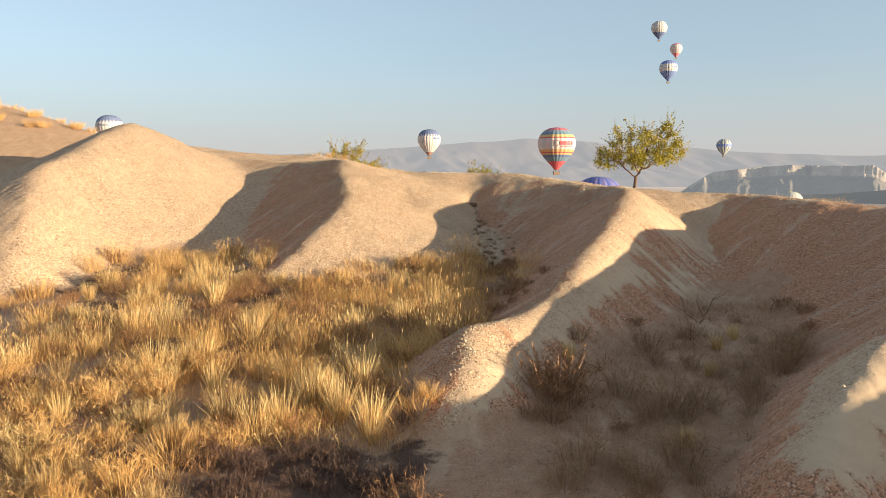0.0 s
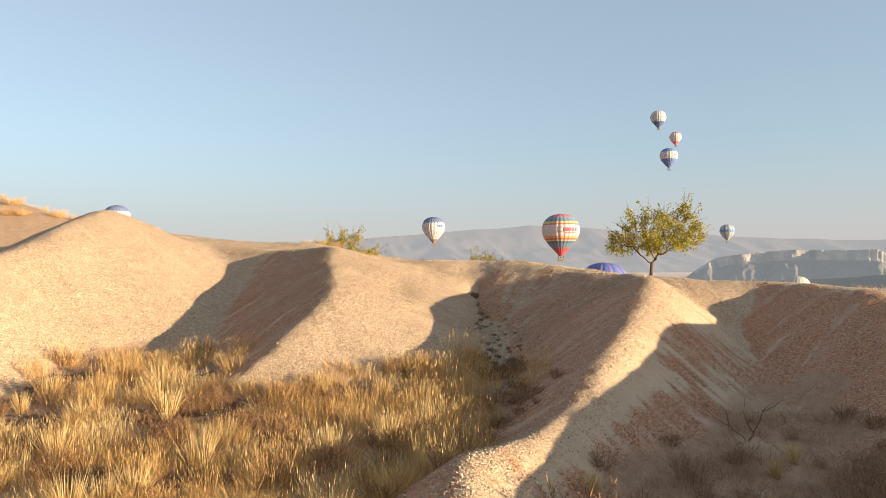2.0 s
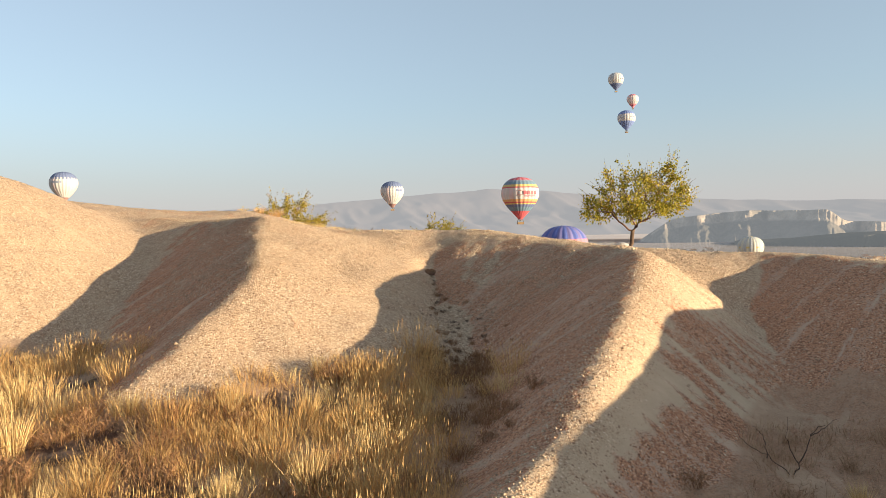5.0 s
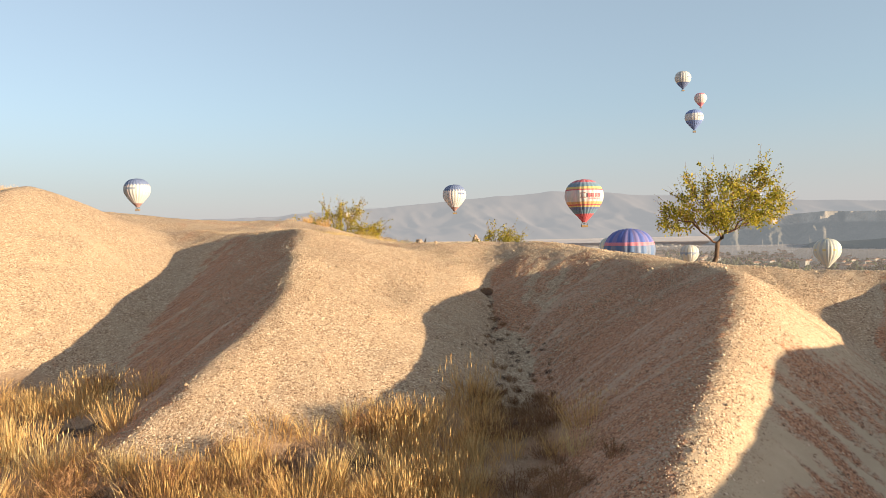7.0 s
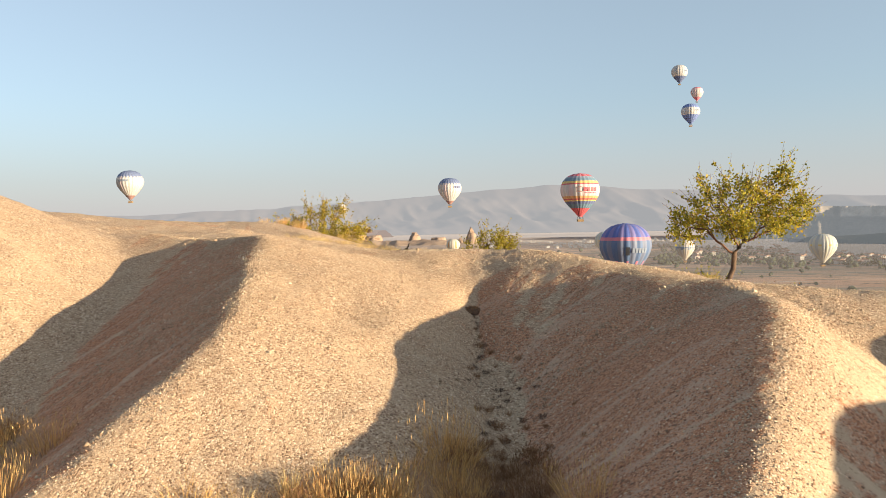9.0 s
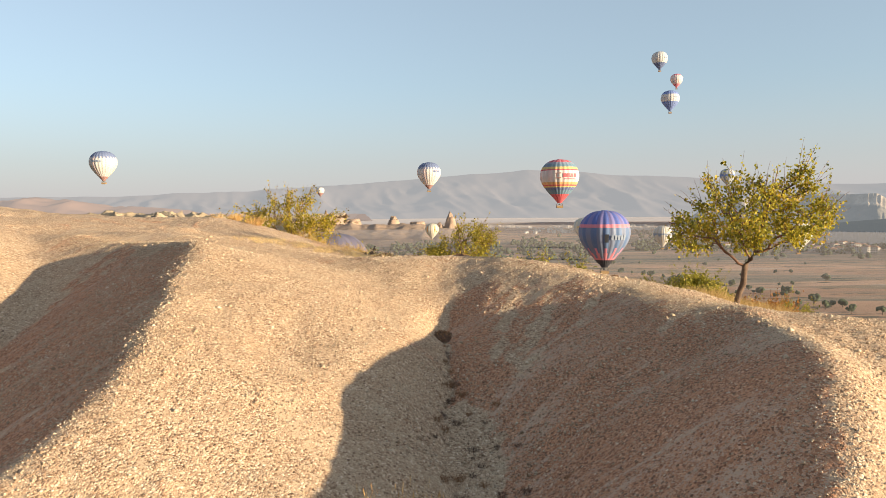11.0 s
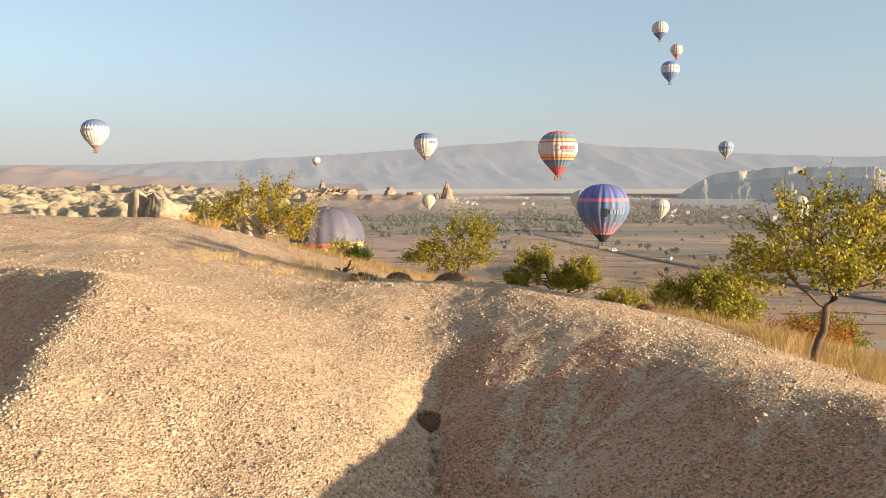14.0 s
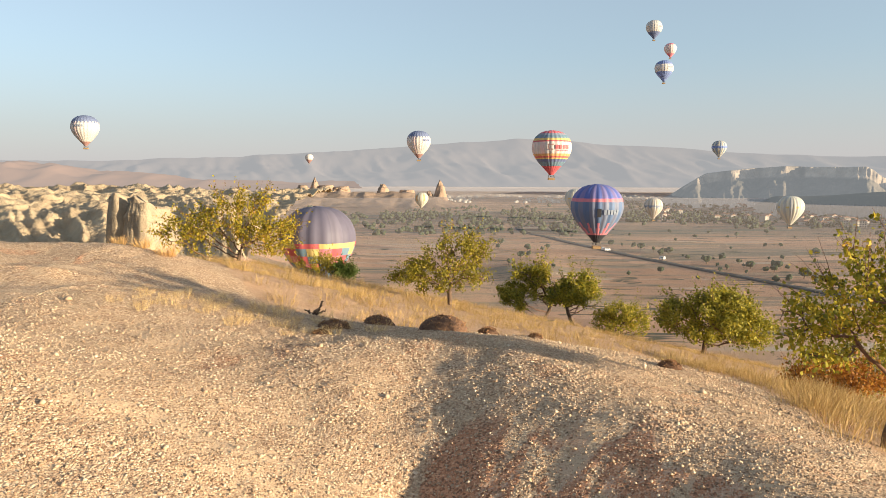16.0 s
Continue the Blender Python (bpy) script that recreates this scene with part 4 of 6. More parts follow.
def mountain(az, r, x, y):
    top = 5 + 4500 * np.tan(np.radians(outline(az, RANGE_SKYLINE)))
    up = np.clip((r - 3500) / 1000, 0, 1) ** 1.35 * sstep(4990, 4640, r)
    warp = 160 * (fbm(x / 600, y / 600, 3) - 0.5)
    folds = ridged((x + warp) / 300 + (y - 3500) / 1100, (y + warp) / 700, 3) - 0.62
    small = ridged(x / 130 + y / 300, y / 260, 3) - 0.6
    return -72 + (top + 72) * up + (190 * folds + 50 * small) * up * (1.05 - up) * 1.5 + 10 * (fbm(x / 260, y * 0, 3) - 0.5) * up


def red_hill(x, y):
    az = np.degrees(np.arctan2(x, y))
    top = 52 * np.exp(-((az + 29) / 4.5) ** 2) + 22 * np.exp(-((az + 22) / 5) ** 2)
    return -40 + (top + 28) * sstep(2300, 2700, y) * (0.55 + 0.8 * ridged(x / 170, y / 240, 5)) * sstep(3300, 2900, y)


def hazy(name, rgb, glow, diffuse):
    """Distance with the morning haze put in as glow: mostly airlight, a little of its own relief."""
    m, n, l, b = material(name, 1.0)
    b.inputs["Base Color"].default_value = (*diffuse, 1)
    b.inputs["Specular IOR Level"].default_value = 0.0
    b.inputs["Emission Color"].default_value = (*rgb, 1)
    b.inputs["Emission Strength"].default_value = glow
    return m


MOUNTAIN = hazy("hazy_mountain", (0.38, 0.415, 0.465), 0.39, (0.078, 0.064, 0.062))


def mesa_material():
    """Pale cliff rock over grey-olive scree, with the haze put in as glow."""
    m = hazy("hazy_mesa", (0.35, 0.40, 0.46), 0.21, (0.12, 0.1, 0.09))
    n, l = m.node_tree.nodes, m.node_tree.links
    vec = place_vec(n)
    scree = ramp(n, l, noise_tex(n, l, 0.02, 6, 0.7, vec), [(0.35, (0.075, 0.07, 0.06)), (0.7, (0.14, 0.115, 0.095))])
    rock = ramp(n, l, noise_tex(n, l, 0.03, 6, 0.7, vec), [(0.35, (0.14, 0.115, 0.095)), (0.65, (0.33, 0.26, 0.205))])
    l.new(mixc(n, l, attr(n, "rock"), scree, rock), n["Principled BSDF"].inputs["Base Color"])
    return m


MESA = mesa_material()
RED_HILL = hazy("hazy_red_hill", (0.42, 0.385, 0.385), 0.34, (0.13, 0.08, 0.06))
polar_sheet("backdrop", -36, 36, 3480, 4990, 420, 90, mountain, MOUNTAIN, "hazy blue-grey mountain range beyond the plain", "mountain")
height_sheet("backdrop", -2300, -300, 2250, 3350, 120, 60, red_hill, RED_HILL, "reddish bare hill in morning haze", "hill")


MESA_SKYLINE = [(15.4, -2.0), (16.4, -1.75), (17.3, -1.15), (18.2, -0.45), (18.9, 0.05), (19.4, 0.32), (20.2, 0.45), (21.3, 0.55), (22.2, 0.66), (23.4, 0.74), (24.5, 0.78), (26, 0.75), (28.0, 0.73), (29.3, 0.72),
                (29.7, 0.5), (30.2, 0.1), (30.6, -0.05), (31.6, -0.12), (34, -0.2), (38, -0.3)]


def mesa_parts(az, r, x, y):
    """How far a place lies behind the cliff's edge, and the height of the cap."""
    edge = 1960 + 120 * (fbm(az / 2.2, az * 0 + 3, 3) - 0.5) + 190 * np.abs(np.sin(az * 1.15 + 0.6)) ** 3 * (fbm(az / 3, az * 0 + 8, 2) - 0.15)
    crag = 26 * (ridged(az * 2.2, r / 60, 4) - 0.5)
    cap = 5.7 + 2020 * np.tan(np.radians(outline(az, MESA_SKYLINE)))
    return r - edge + crag, cap


def mesa(az, r, x, y):
    """A table mountain: scree aprons below, a broken cliff band, a flat cap."""
    d, cap = mesa_parts(az, r, x, y)
    foot = -64.0
    apron = np.clip((d + 330) / 330, 0, 1)
    band = 17 * sstep(18.4, 19.4, az)
    gully = (ridged(az * 2.4, r / 260, 4) - 0.6) * 24 * apron * (1 - apron) * 2
    return foot + np.maximum(cap - band - foot, 0) * apron ** 1.75 + band * sstep(-6, 9, d) + gully + 4 * (fbm(x / 50, y / 50, 3) - 0.5) * apron


def mesa_rock(az, r, x, y):
    d, cap = mesa_parts(az, r, x, y)
    return np.clip(sstep(-26, -6, d) * sstep(30, 10, d) + 0.4 * sstep(0.6, 0.75, fbm(az * 2.6 + 5, r / 60, 3)) * sstep(-120, -40, d) * sstep(23, 21, az), 0, 1) * sstep(0.36, 0.56, fbm(az * 1.3, r / 300 + 4, 3) + 0.12 * sstep(22.5, 21, az))


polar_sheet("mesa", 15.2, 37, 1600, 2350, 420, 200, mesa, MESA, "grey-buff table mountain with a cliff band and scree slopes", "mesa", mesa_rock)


def low_bluff(az, r, x, y):
    edge = 1500 + 140 * (fbm(az / 3.0, az * 0 + 7, 4) - 0.5) - 6 * (az - 24)
    rise = sstep(21.6, 24.2, az) * (30 + 14 * sstep(25, 33, az))
    return -63 + rise * sstep(-75, 25, r - edge + 45 * ridged(az * 1.4, r / 90, 4)) + 3 * fbm(x / 30, y / 30, 3) * sstep(21.5, 23, az)


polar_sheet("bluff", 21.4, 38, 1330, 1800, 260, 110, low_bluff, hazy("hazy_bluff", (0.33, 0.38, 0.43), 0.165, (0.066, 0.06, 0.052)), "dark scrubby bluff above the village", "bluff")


def west_cliffs(x, y):
    """Pale, fluted tuff cliffs that drop towards the orchard side."""
    r = np.hypot(x, y - 20)
    az = np.degrees(np.arctan2(x, y - 20))
    line = 92 + 20 * (fbm(az / 4.0, az * 0 + 2, 4) - 0.5) - 0.6 * (az + 24)
    flute = ridged(az * 1.5 + 0.05 * r + 0.6 * fbm(x / 7, y / 7, 3), r / 60, 4)
    d = r - line + 5 * (fbm(x / 5, y / 5, 4) - 0.5)
    low = -6.0 + 0.04 * (r - 60)
    top = 1.2 + 3.0 * (fbm(x / 12, y / 12, 5) - 0.3) + 0.02 * (r - 95)
    face = np.clip((d + 46) / 66, 0, 1)
    return low + (top - low) * face ** 1.2 + 4.2 * (flute - 0.6) * face * (1.1 - face) * 1.9 + 1.5 * (ridged(x / 4.0, y / 5.0, 4) - 0.5) * (0.25 + face)


height_sheet("cliffs", -100, -18, 66, 168, 300, 340, west_cliffs, CLIFF, "pale fluted tuff cliffs beyond the ridge", "cliff")


def rock_tower(name, at, height, width, seed, mat, label, taper=0.75, kind_word="rock", squash=0.8, sides=26, rows=16):
    rng = np.random.default_rng(seed)
    ang = np.linspace(0, 2 * math.pi, sides, endpoint=False)
    t = np.linspace(0, 1, rows)
    A, T = np.meshgrid(ang, t)
    prof = (1 - T ** 1.6 * taper) * (1 + 0.25 * (1 - T) ** 3)
    lump = 0.62 + 0.75 * ridged(np.cos(A) * 1.6 + seed * 3.1, T * 2.3 + np.sin(A) * 1.6 + 7, 4)
    R = width / 2 * prof * lump
    top = 1 - 0.22 * vnoise(np.cos(A) * 2.2 + seed, np.sin(A) * 2.2 + 11) * (T > 0.8)
    V = np.stack([R * np.cos(A), R * np.sin(A) * squash, T * height * top], -1).reshape(-1, 3)
    i = np.arange((rows - 1) * sides)
    r, s = i // sides, i % sides
    s2 = (s + 1) % sides
    F = np.stack([r * sides + s, r * sides + s2, (r + 1) * sides + s2, (r + 1) * sides + s], 1)
    V = np.vstack([V, [[0, 0, height * 0.97]]])
    last = (rows - 1) * sides
    cap = np.stack([last + np.arange(sides), last + (np.arange(sides) + 1) % sides, np.full(sides, len(V) - 1), np.full(sides, len(V) - 1)], 1)
    tri = np.concatenate([F[:, [0, 1, 2]], F[:, [0, 2, 3]], cap[:, :3]])
    ob = part_mesh(name, raw_mesh(name, V, tri), mat)
    ob.matrix_world = pose(*at)
    return tagged(ob, label, kind_word, "rock outcrops")


def crag(at, width, depth, height, seed, label):
    """A blocky crag: a squared, cracked column with a broken top."""
    sides, rows = 64, 30
    A, T = np.meshgrid(np.linspace(0, 2 * math.pi, sides, endpoint=False), np.linspace(0, 1, rows))
    ca, sa = np.cos(A), np.sin(A)
    box = 1 / (np.abs(ca) ** 5 + np.abs(sa) ** 5) ** 0.2
    crack = ridged(A * 1.6 + seed, T * 0.7 + seed, 4)
    ledge = vnoise(A * 0.8 + seed * 2.0, T * 7.0)
    R = box * (1.12 - 0.26 * T - 0.22 * (1 - crack) + 0.10 * ledge)
    top = 1 - 0.30 * vnoise(ca * 1.7 + seed, sa * 1.7 + 4) * sstep(0.55, 1.0, T)
    V = np.stack([R * ca * width / 2, R * sa * depth / 2, T * height * top], -1).reshape(-1, 3)
    i = np.arange((rows - 1) * sides)
    r, q = i // sides, i % sides
    q2 = (q + 1) % sides
    F = np.stack([r * sides + q, r * sides + q2, (r + 1) * sides + q2, (r + 1) * sides + q], 1)
    last = (rows - 1) * sides
    V = np.vstack([V, V[last:].mean(0)])
    cap = np.stack([last + np.arange(sides), last + (np.arange(sides) + 1) % sides, np.full(sides, len(V) - 1)], 1)
    ob = part_mesh("rock_outcrop", raw_mesh("rock_outcrop", V, np.concatenate([F[:, [0, 1, 2]], F[:, [0, 2, 3]], cap])), CRAG)
    ob.matrix_world = pose(*at, 0, 0, 20 + seed * 9)
    return tagged(ob, label, "rock", "rock outcrops")


CRAG = plain_material("crag_rock", (0.25, 0.19, 0.135), (0.45, 0.345, 0.24), 0.7, 0.95, 0.25, 2.5, 8)
crag((-26.2, 88.6, -1.3), 3.5, 2.8, 5.9, 2, "dark blocky weathered tuff outcrop beside the cliffs")
crag((-24.0, 87.6, -1.6), 3.9, 3.0, 5.8, 5, "buff blocky weathered tuff outcrop beside the cliffs")


def on_ground(az, el, floor_z=-58.0):
    """A place on the plain in a direction (degrees) from the camera's last position, to fit its view."""
    d = 63.7 / math.tan(radians(-el))
    return 1.3 + d * math.sin(radians(az)), 19.7 + d * math.cos(radians(az))


# badland hills with castle rocks far ahead
def far_hills(x, y):
    az = np.degrees(np.arctan2(x, y))
    side = sstep(4.5, -2, az)
    rise = sstep(1250, 1700, y) * sstep(2350, 1900, y)
    folds = ridged(x / 210, y / 260, 5)
    return -66 + side * rise * (10 + 52 * np.clip(folds - 0.30, 0, 1)) + 3 * fbm(x / 50, y / 50, 3)


height_sheet("hills", -900, 260, 1150, 2400, 260, 180, far_hills, SPIRE, "pale eroded hills beyond the plain", "hill")
for k, (az, top, base, width, taper) in enumerate([(-8.75, 0.08, -0.9, 0.7, 0.9), (-8.0, -0.5, -1.0, 1.5, 0.3), (-6.9, -0.6, -1.0, 1.4, 0.25), (-9.6, -0.5, -0.95, 1.2, 0.5), (-3.8, -0.42, -1.1, 1.0, 0.7),
                                                    (-2.0, -0.85, -1.4, 1.3, 0.35), (0.45, -0.12, -1.45, 0.95, 0.85), (-0.35, -0.9, -1.45, 0.7, 0.7)]):
    d = 1750.0
    zt, zb = 5.5 + d * math.tan(radians(top)), 5.5 + d * math.tan(radians(base)) - 16
    rock_tower("castle_rock", (d * math.sin(radians(az)), d * math.cos(radians(az)), zb), zt - zb, d * math.tan(radians(width)), 20 + k, SPIRE,
               "pale tuff spire rising from the far hills", taper, "rock", 0.9, 30, 22)

# white cone rocks at the foot of the slope
for k, (x, y, h) in enumerate([(24.0, 262.0, 7.0), (40.0, 268.0, 5.0), (17.0, 250.0, 5.0)]):
    rock_tower("cone_rock", (x, y, ground_z(x, y) - 1.0), h, h * 0.9, 50 + k, CLIFF, "small pale tuff cone on the lower slope", 0.9, "rock", 0.9, 18, 10)


# ---- village, road, trees of the plain ----
PLASTER = plain_material("village_walls", (0.42, 0.38, 0.34), (0.62, 0.57, 0.51), 0.3, 0.9)
ROOF = plain_material("village_roofs", (0.24, 0.14, 0.10), (0.38, 0.24, 0.18), 0.5, 0.9)
GLASS = plain_material("dark_window", (0.04, 0.045, 0.05), (0.08, 0.085, 0.09), 1.0, 0.2)
ASPHALT = plain_material("asphalt", (0.045, 0.045, 0.047), (0.075, 0.073, 0.07), 0.5, 0.9)
FAR_LEAF = plain_material("far_foliage", (0.035, 0.05, 0.03), (0.09, 0.105, 0.06), 0.8, 0.95, 0.6, 1.5)
VAN_PAINT = plain_material("white_van_paint", (0.72, 0.72, 0.72), (0.8, 0.8, 0.8), 1.0, 0.35)
TYRE = plain_material("tyre_rubber", (0.02, 0.02, 0.02), (0.035, 0.035, 0.035), 6, 0.85)


def house(w, d, h, storeys):
    root = new("house")
    bm = bmesh.new()
    bmesh.ops.create_cube(bm, size=1)
    bmesh.ops.scale(bm, vec=(w, d, h), verts=bm.verts)
    bmesh.ops.translate(bm, verts=bm.verts, vec=(0, 0, h / 2 - 1))
    part("wall", bm, PLASTER, root)
    bm = bmesh.new()
    o = 0.5
    lo, hi = h - 1, h - 1 + w * 0.22
    v = [bm.verts.new(p) for p in ((-w / 2 - o, -d / 2 - o, lo), (w / 2 + o, -d / 2 - o, lo), (w / 2 + o, d / 2 + o, lo), (-w / 2 - o, d / 2 + o, lo), (0, -d / 2 - o, hi), (0, d / 2 + o, hi))]
    for f in ((0, 1, 4), (2, 3, 5), (1, 2, 5, 4), (3, 0, 4, 5), (3, 2, 1, 0)):
        bm.faces.new([v[k] for k in f])
    part("roof", bm, ROOF, root)
    for s in range(storeys):
        for k in range(3):
            bm = bmesh.new()
            bmesh.ops.create_cube(bm, size=1)
            bmesh.ops.scale(bm, vec=(1.3, 0.2, 1.5), verts=bm.verts)
            bmesh.ops.translate(bm, verts=bm.verts, vec=((k - 1) * w * 0.3, -d / 2, 1.2 + s * 3))
            part("window", bm, GLASS, root)
    return tagged(root, "plastered village house with a tiled roof", "house", "village houses")


rng = np.random.default_rng(21)
models = [house(11, 9, 7.0, 2), house(15, 10, 5.0, 1), house(9, 9, 9.5, 3)]
for k in range(110):
    az = rng.uniform(16.5, 33.0)
    el = rng.uniform(-3.1, -2.05) - 0.02 * (az - 24)
    x, y = on_ground(az, el)
    m = pose(x, y, ground_z(x, y), 0, 0, rng.uniform(-35, 35))
    if k < 3:
        models[k].matrix_world = m
    else:
        copy_thing(models[k % 3], m)


# a far town, too small to tell its houses apart
town = []
cube = np.array([(-1, -1, 0), (1, -1, 0), (1, 1, 0), (-1, 1, 0), (-1, -1, 1), (1, -1, 1), (1, 1, 1), (-1, 1, 1)], float)
quads = np.array([(0, 1, 5, 4), (1, 2, 6, 5), (2, 3, 7, 6), (3, 0, 4, 7), (4, 5, 6, 7)])
for k in range(900):
    az, r = rng.uniform(-9, 20), 1950 + 950 * rng.random()
    if vnoise(np.array([az * 0.55 + 2]), np.array([r / 260]))[0] < 0.42:
        continue
    x, y = r * math.sin(radians(az)), r * math.cos(radians(az))
    size = np.array([rng.uniform(2.5, 5), rng.uniform(2.5, 5), rng.uniform(4, 8)])
    town.append((cube * size + np.array([x, y, ground_z(x, y) - 1]), quads))
verts = np.concatenate([v for v, f in town])
faces = np.concatenate([f + 8 * k for k, (v, f) in enumerate(town)])
tagged(part_mesh("far_town", raw_mesh("far_town", verts, faces), plain_material("far_town_walls", (0.5, 0.45, 0.4), (0.8, 0.76, 0.7), 0.02, 0.9)), "pale houses of a town far across the plain", "town", kind="stuff")


def ribbon(name, path, width, lift, mat, label, category):
    c = spline(path, 12)
    t = np.gradient(c, axis=0)
    t /= np.linalg.norm(t, axis=1, keepdims=True)
    nrm = np.stack([-t[:, 1], t[:, 0]], 1)
    rows = []
    for s, dz in ((-0.5, -1.5), (-0.5, lift), (0.5, lift), (0.5, -1.5)):
        p = c + nrm * width * s
        rows.append(np.column_stack([p, on_mesh(c[:, 0], c[:, 1], GZ) + dz]))
    V = np.stack(rows, 1).reshape(-1, 3)
    return tagged(part_mesh(name, raw_mesh(name, V, grid_faces(4, len(c))), mat), label, category, kind="structure")


ribbon("road", [(290, 300), (232, 399), (197, 510), (164, 621), (146, 700), (120, 800), (104, 900), (116, 1010), (190, 1110), (330, 1180)], 9.0, 0.5, ASPHALT, "dark asphalt road across the plain", "road")


def van():
    root = new("van")
    bm = bmesh.new()
    bmesh.ops.create_cube(bm, size=1)
    bmesh.ops.scale(bm, vec=(5.6, 2.1, 2.1), verts=bm.verts)
    for v in bm.verts:
        if v.co.x > 0 and v.co.z > 0:
            v.co.x -= 1.0
    bmesh.ops.bevel(bm, geom=bm.edges[:], offset=0.22, segments=2, affect="EDGES")
    bmesh.ops.translate(bm, verts=bm.verts, vec=(0, 0, 1.5))
    part("body", bm, VAN_PAINT, root)
    for s in (-1, 1):
        bm = bmesh.new()
        bmesh.ops.create_cube(bm, size=1)
        bmesh.ops.scale(bm, vec=(3.6, 0.06, 0.7), verts=bm.verts)
        bmesh.ops.translate(bm, verts=bm.verts, vec=(-0.3, s * 1.06, 1.95))
        part("window", bm, GLASS, root)
        for k in (-1.7, 1.7):
            bm = bmesh.new()
            bmesh.ops.create_cone(bm, cap_ends=True, segments=16, radius1=0.4, radius2=0.4, depth=0.3)
            bmesh.ops.rotate(bm, verts=bm.verts, matrix=Matrix.Rotation(radians(90), 3, "X"))
            bmesh.ops.translate(bm, verts=bm.verts, vec=(k, s * 0.95, 0.4))
            part("wheel", bm, TYRE, root)
    return tagged(root, "white van parked beside the road", "van", "vans")


v1 = van()
for k, (x, y, r) in enumerate([(147, 676, 70), (150, 672, 20), (177, 604, 115)]):
    m = pose(x, y, ground_z(x, y) + 0.5, 0, 0, r)
    if k == 0:
        v1.matrix_world = m
    else:
        copy_thing(v1, m)


def blob_cluster(rng, x, y, z, r, count=7):
    """A loose crown of lumpy clumps: vertices and triangles."""
    verts, faces, base = [], [], 0
    gold = (1 + 5 ** 0.5) / 2
    ico = np.array([(-1, gold, 0), (1, gold, 0), (-1, -gold, 0), (1, -gold, 0), (0, -1, gold), (0, 1, gold), (0, -1, -gold), (0, 1, -gold), (gold, 0, -1), (gold, 0, 1), (-gold, 0, -1), (-gold, 0, 1)]) / 1.9
    tri = np.array([(0, 11, 5), (0, 5, 1), (0, 1, 7), (0, 7, 10), (0, 10, 11), (1, 5, 9), (5, 11, 4), (11, 10, 2), (10, 7, 6), (7, 1, 8), (3, 9, 4), (3, 4, 2), (3, 2, 6), (3, 6, 8), (3, 8, 9), (4, 9, 5), (2, 4, 11), (6, 2, 10), (8, 6, 7), (9, 8, 1)])
    for _ in range(count):
        c = np.array([x, y, z]) + rng.normal(0, 0.42, 3) * r * np.array([1, 1, 0.7])
        verts.append(c + ico * rng.uniform(0.35, 0.75, (12, 1)) * r)
        faces.append(tri + base)
        base += 12
    return np.concatenate(verts), np.concatenate(faces)


def far_tree(seed, r, tall):
    rng = np.random.default_rng(seed)
    root = new("field_tree")
    v, f = tubes([([(0, 0, -0.5), (0, 0, r * 0.9 * tall)], [0.16 * r, 0.09 * r])], 6)
    part_mesh("trunk", raw_mesh("trunk", v, f), BARK, root)
    v, f = blob_cluster(rng, 0, 0, r * 1.15 * tall, r, 16)
    part_mesh("crown", raw_mesh("crown", v, f), FAR_LEAF, root)
    return tagged(root, "dark green tree standing in the fields", "tree", "field trees")


trees = [far_tree(1, 2.6, 1.0), far_tree(2, 3.4, 1.0), far_tree(3, 2.2, 1.5)]
spots = []
for k in range(52):
    az, el = rng.uniform(3, 32), rng.uniform(-7.4, -3.6)
    spots.append(on_ground(az, el))
for k in range(26):                      # along the road
    t = k / 25
    az = 13 + 18 * t + rng.normal(0, 0.35)
    spots.append(on_ground(az, -5.35 - 2.6 * t + 0.35 + rng.normal(0, 0.12)))
for k, (x, y) in enumerate(spots):
    m = pose(x, y, ground_z(x, y), 0, 0, rng.uniform(0, 360))
    if k < 3:
        trees[k].matrix_world = m
    else:
        c = copy_thing(trees[k % 3], m)
        c.scale = (rng.uniform(0.4, 0.9),) * 3


def joined(pieces):
    verts, faces, base = [], [], 0
    for v, f in pieces:
        verts.append(v)
        faces.append(f + base)
        base += len(v)
    return np.concatenate(verts), np.concatenate(faces)


# belts of poplars and orchards, village greenery
pieces = []
for k in range(1500):
    if k < 900:
        az, el = rng.uniform(-4, 34), rng.normal(-2.75, 0.28) - 0.015 * rng.uniform(0, 20)
    elif k < 1250:
        az, el = rng.uniform(14, 34), rng.uniform(-3.2, -1.9)
    else:
        az, el = rng.uniform(-10, 12), rng.uniform(-4.4, -2.2)
    if k < 900 and vnoise(np.array([az * 0.6 + 3]), np.array([el * 3.0]))[0] < 0.52:
        continue
    x, y = on_ground(az, el)
    r = rng.uniform(3.0, 7.0)
    pieces.append(blob_cluster(rng, x, y, ground_z(x, y) + r * 0.5, r, 3))
v, f = joined(pieces)
tagged(part_mesh("far_trees", raw_mesh("far_trees", v, f), FAR_LEAF), "dark belts of trees across the far plain", "trees", kind="stuff")


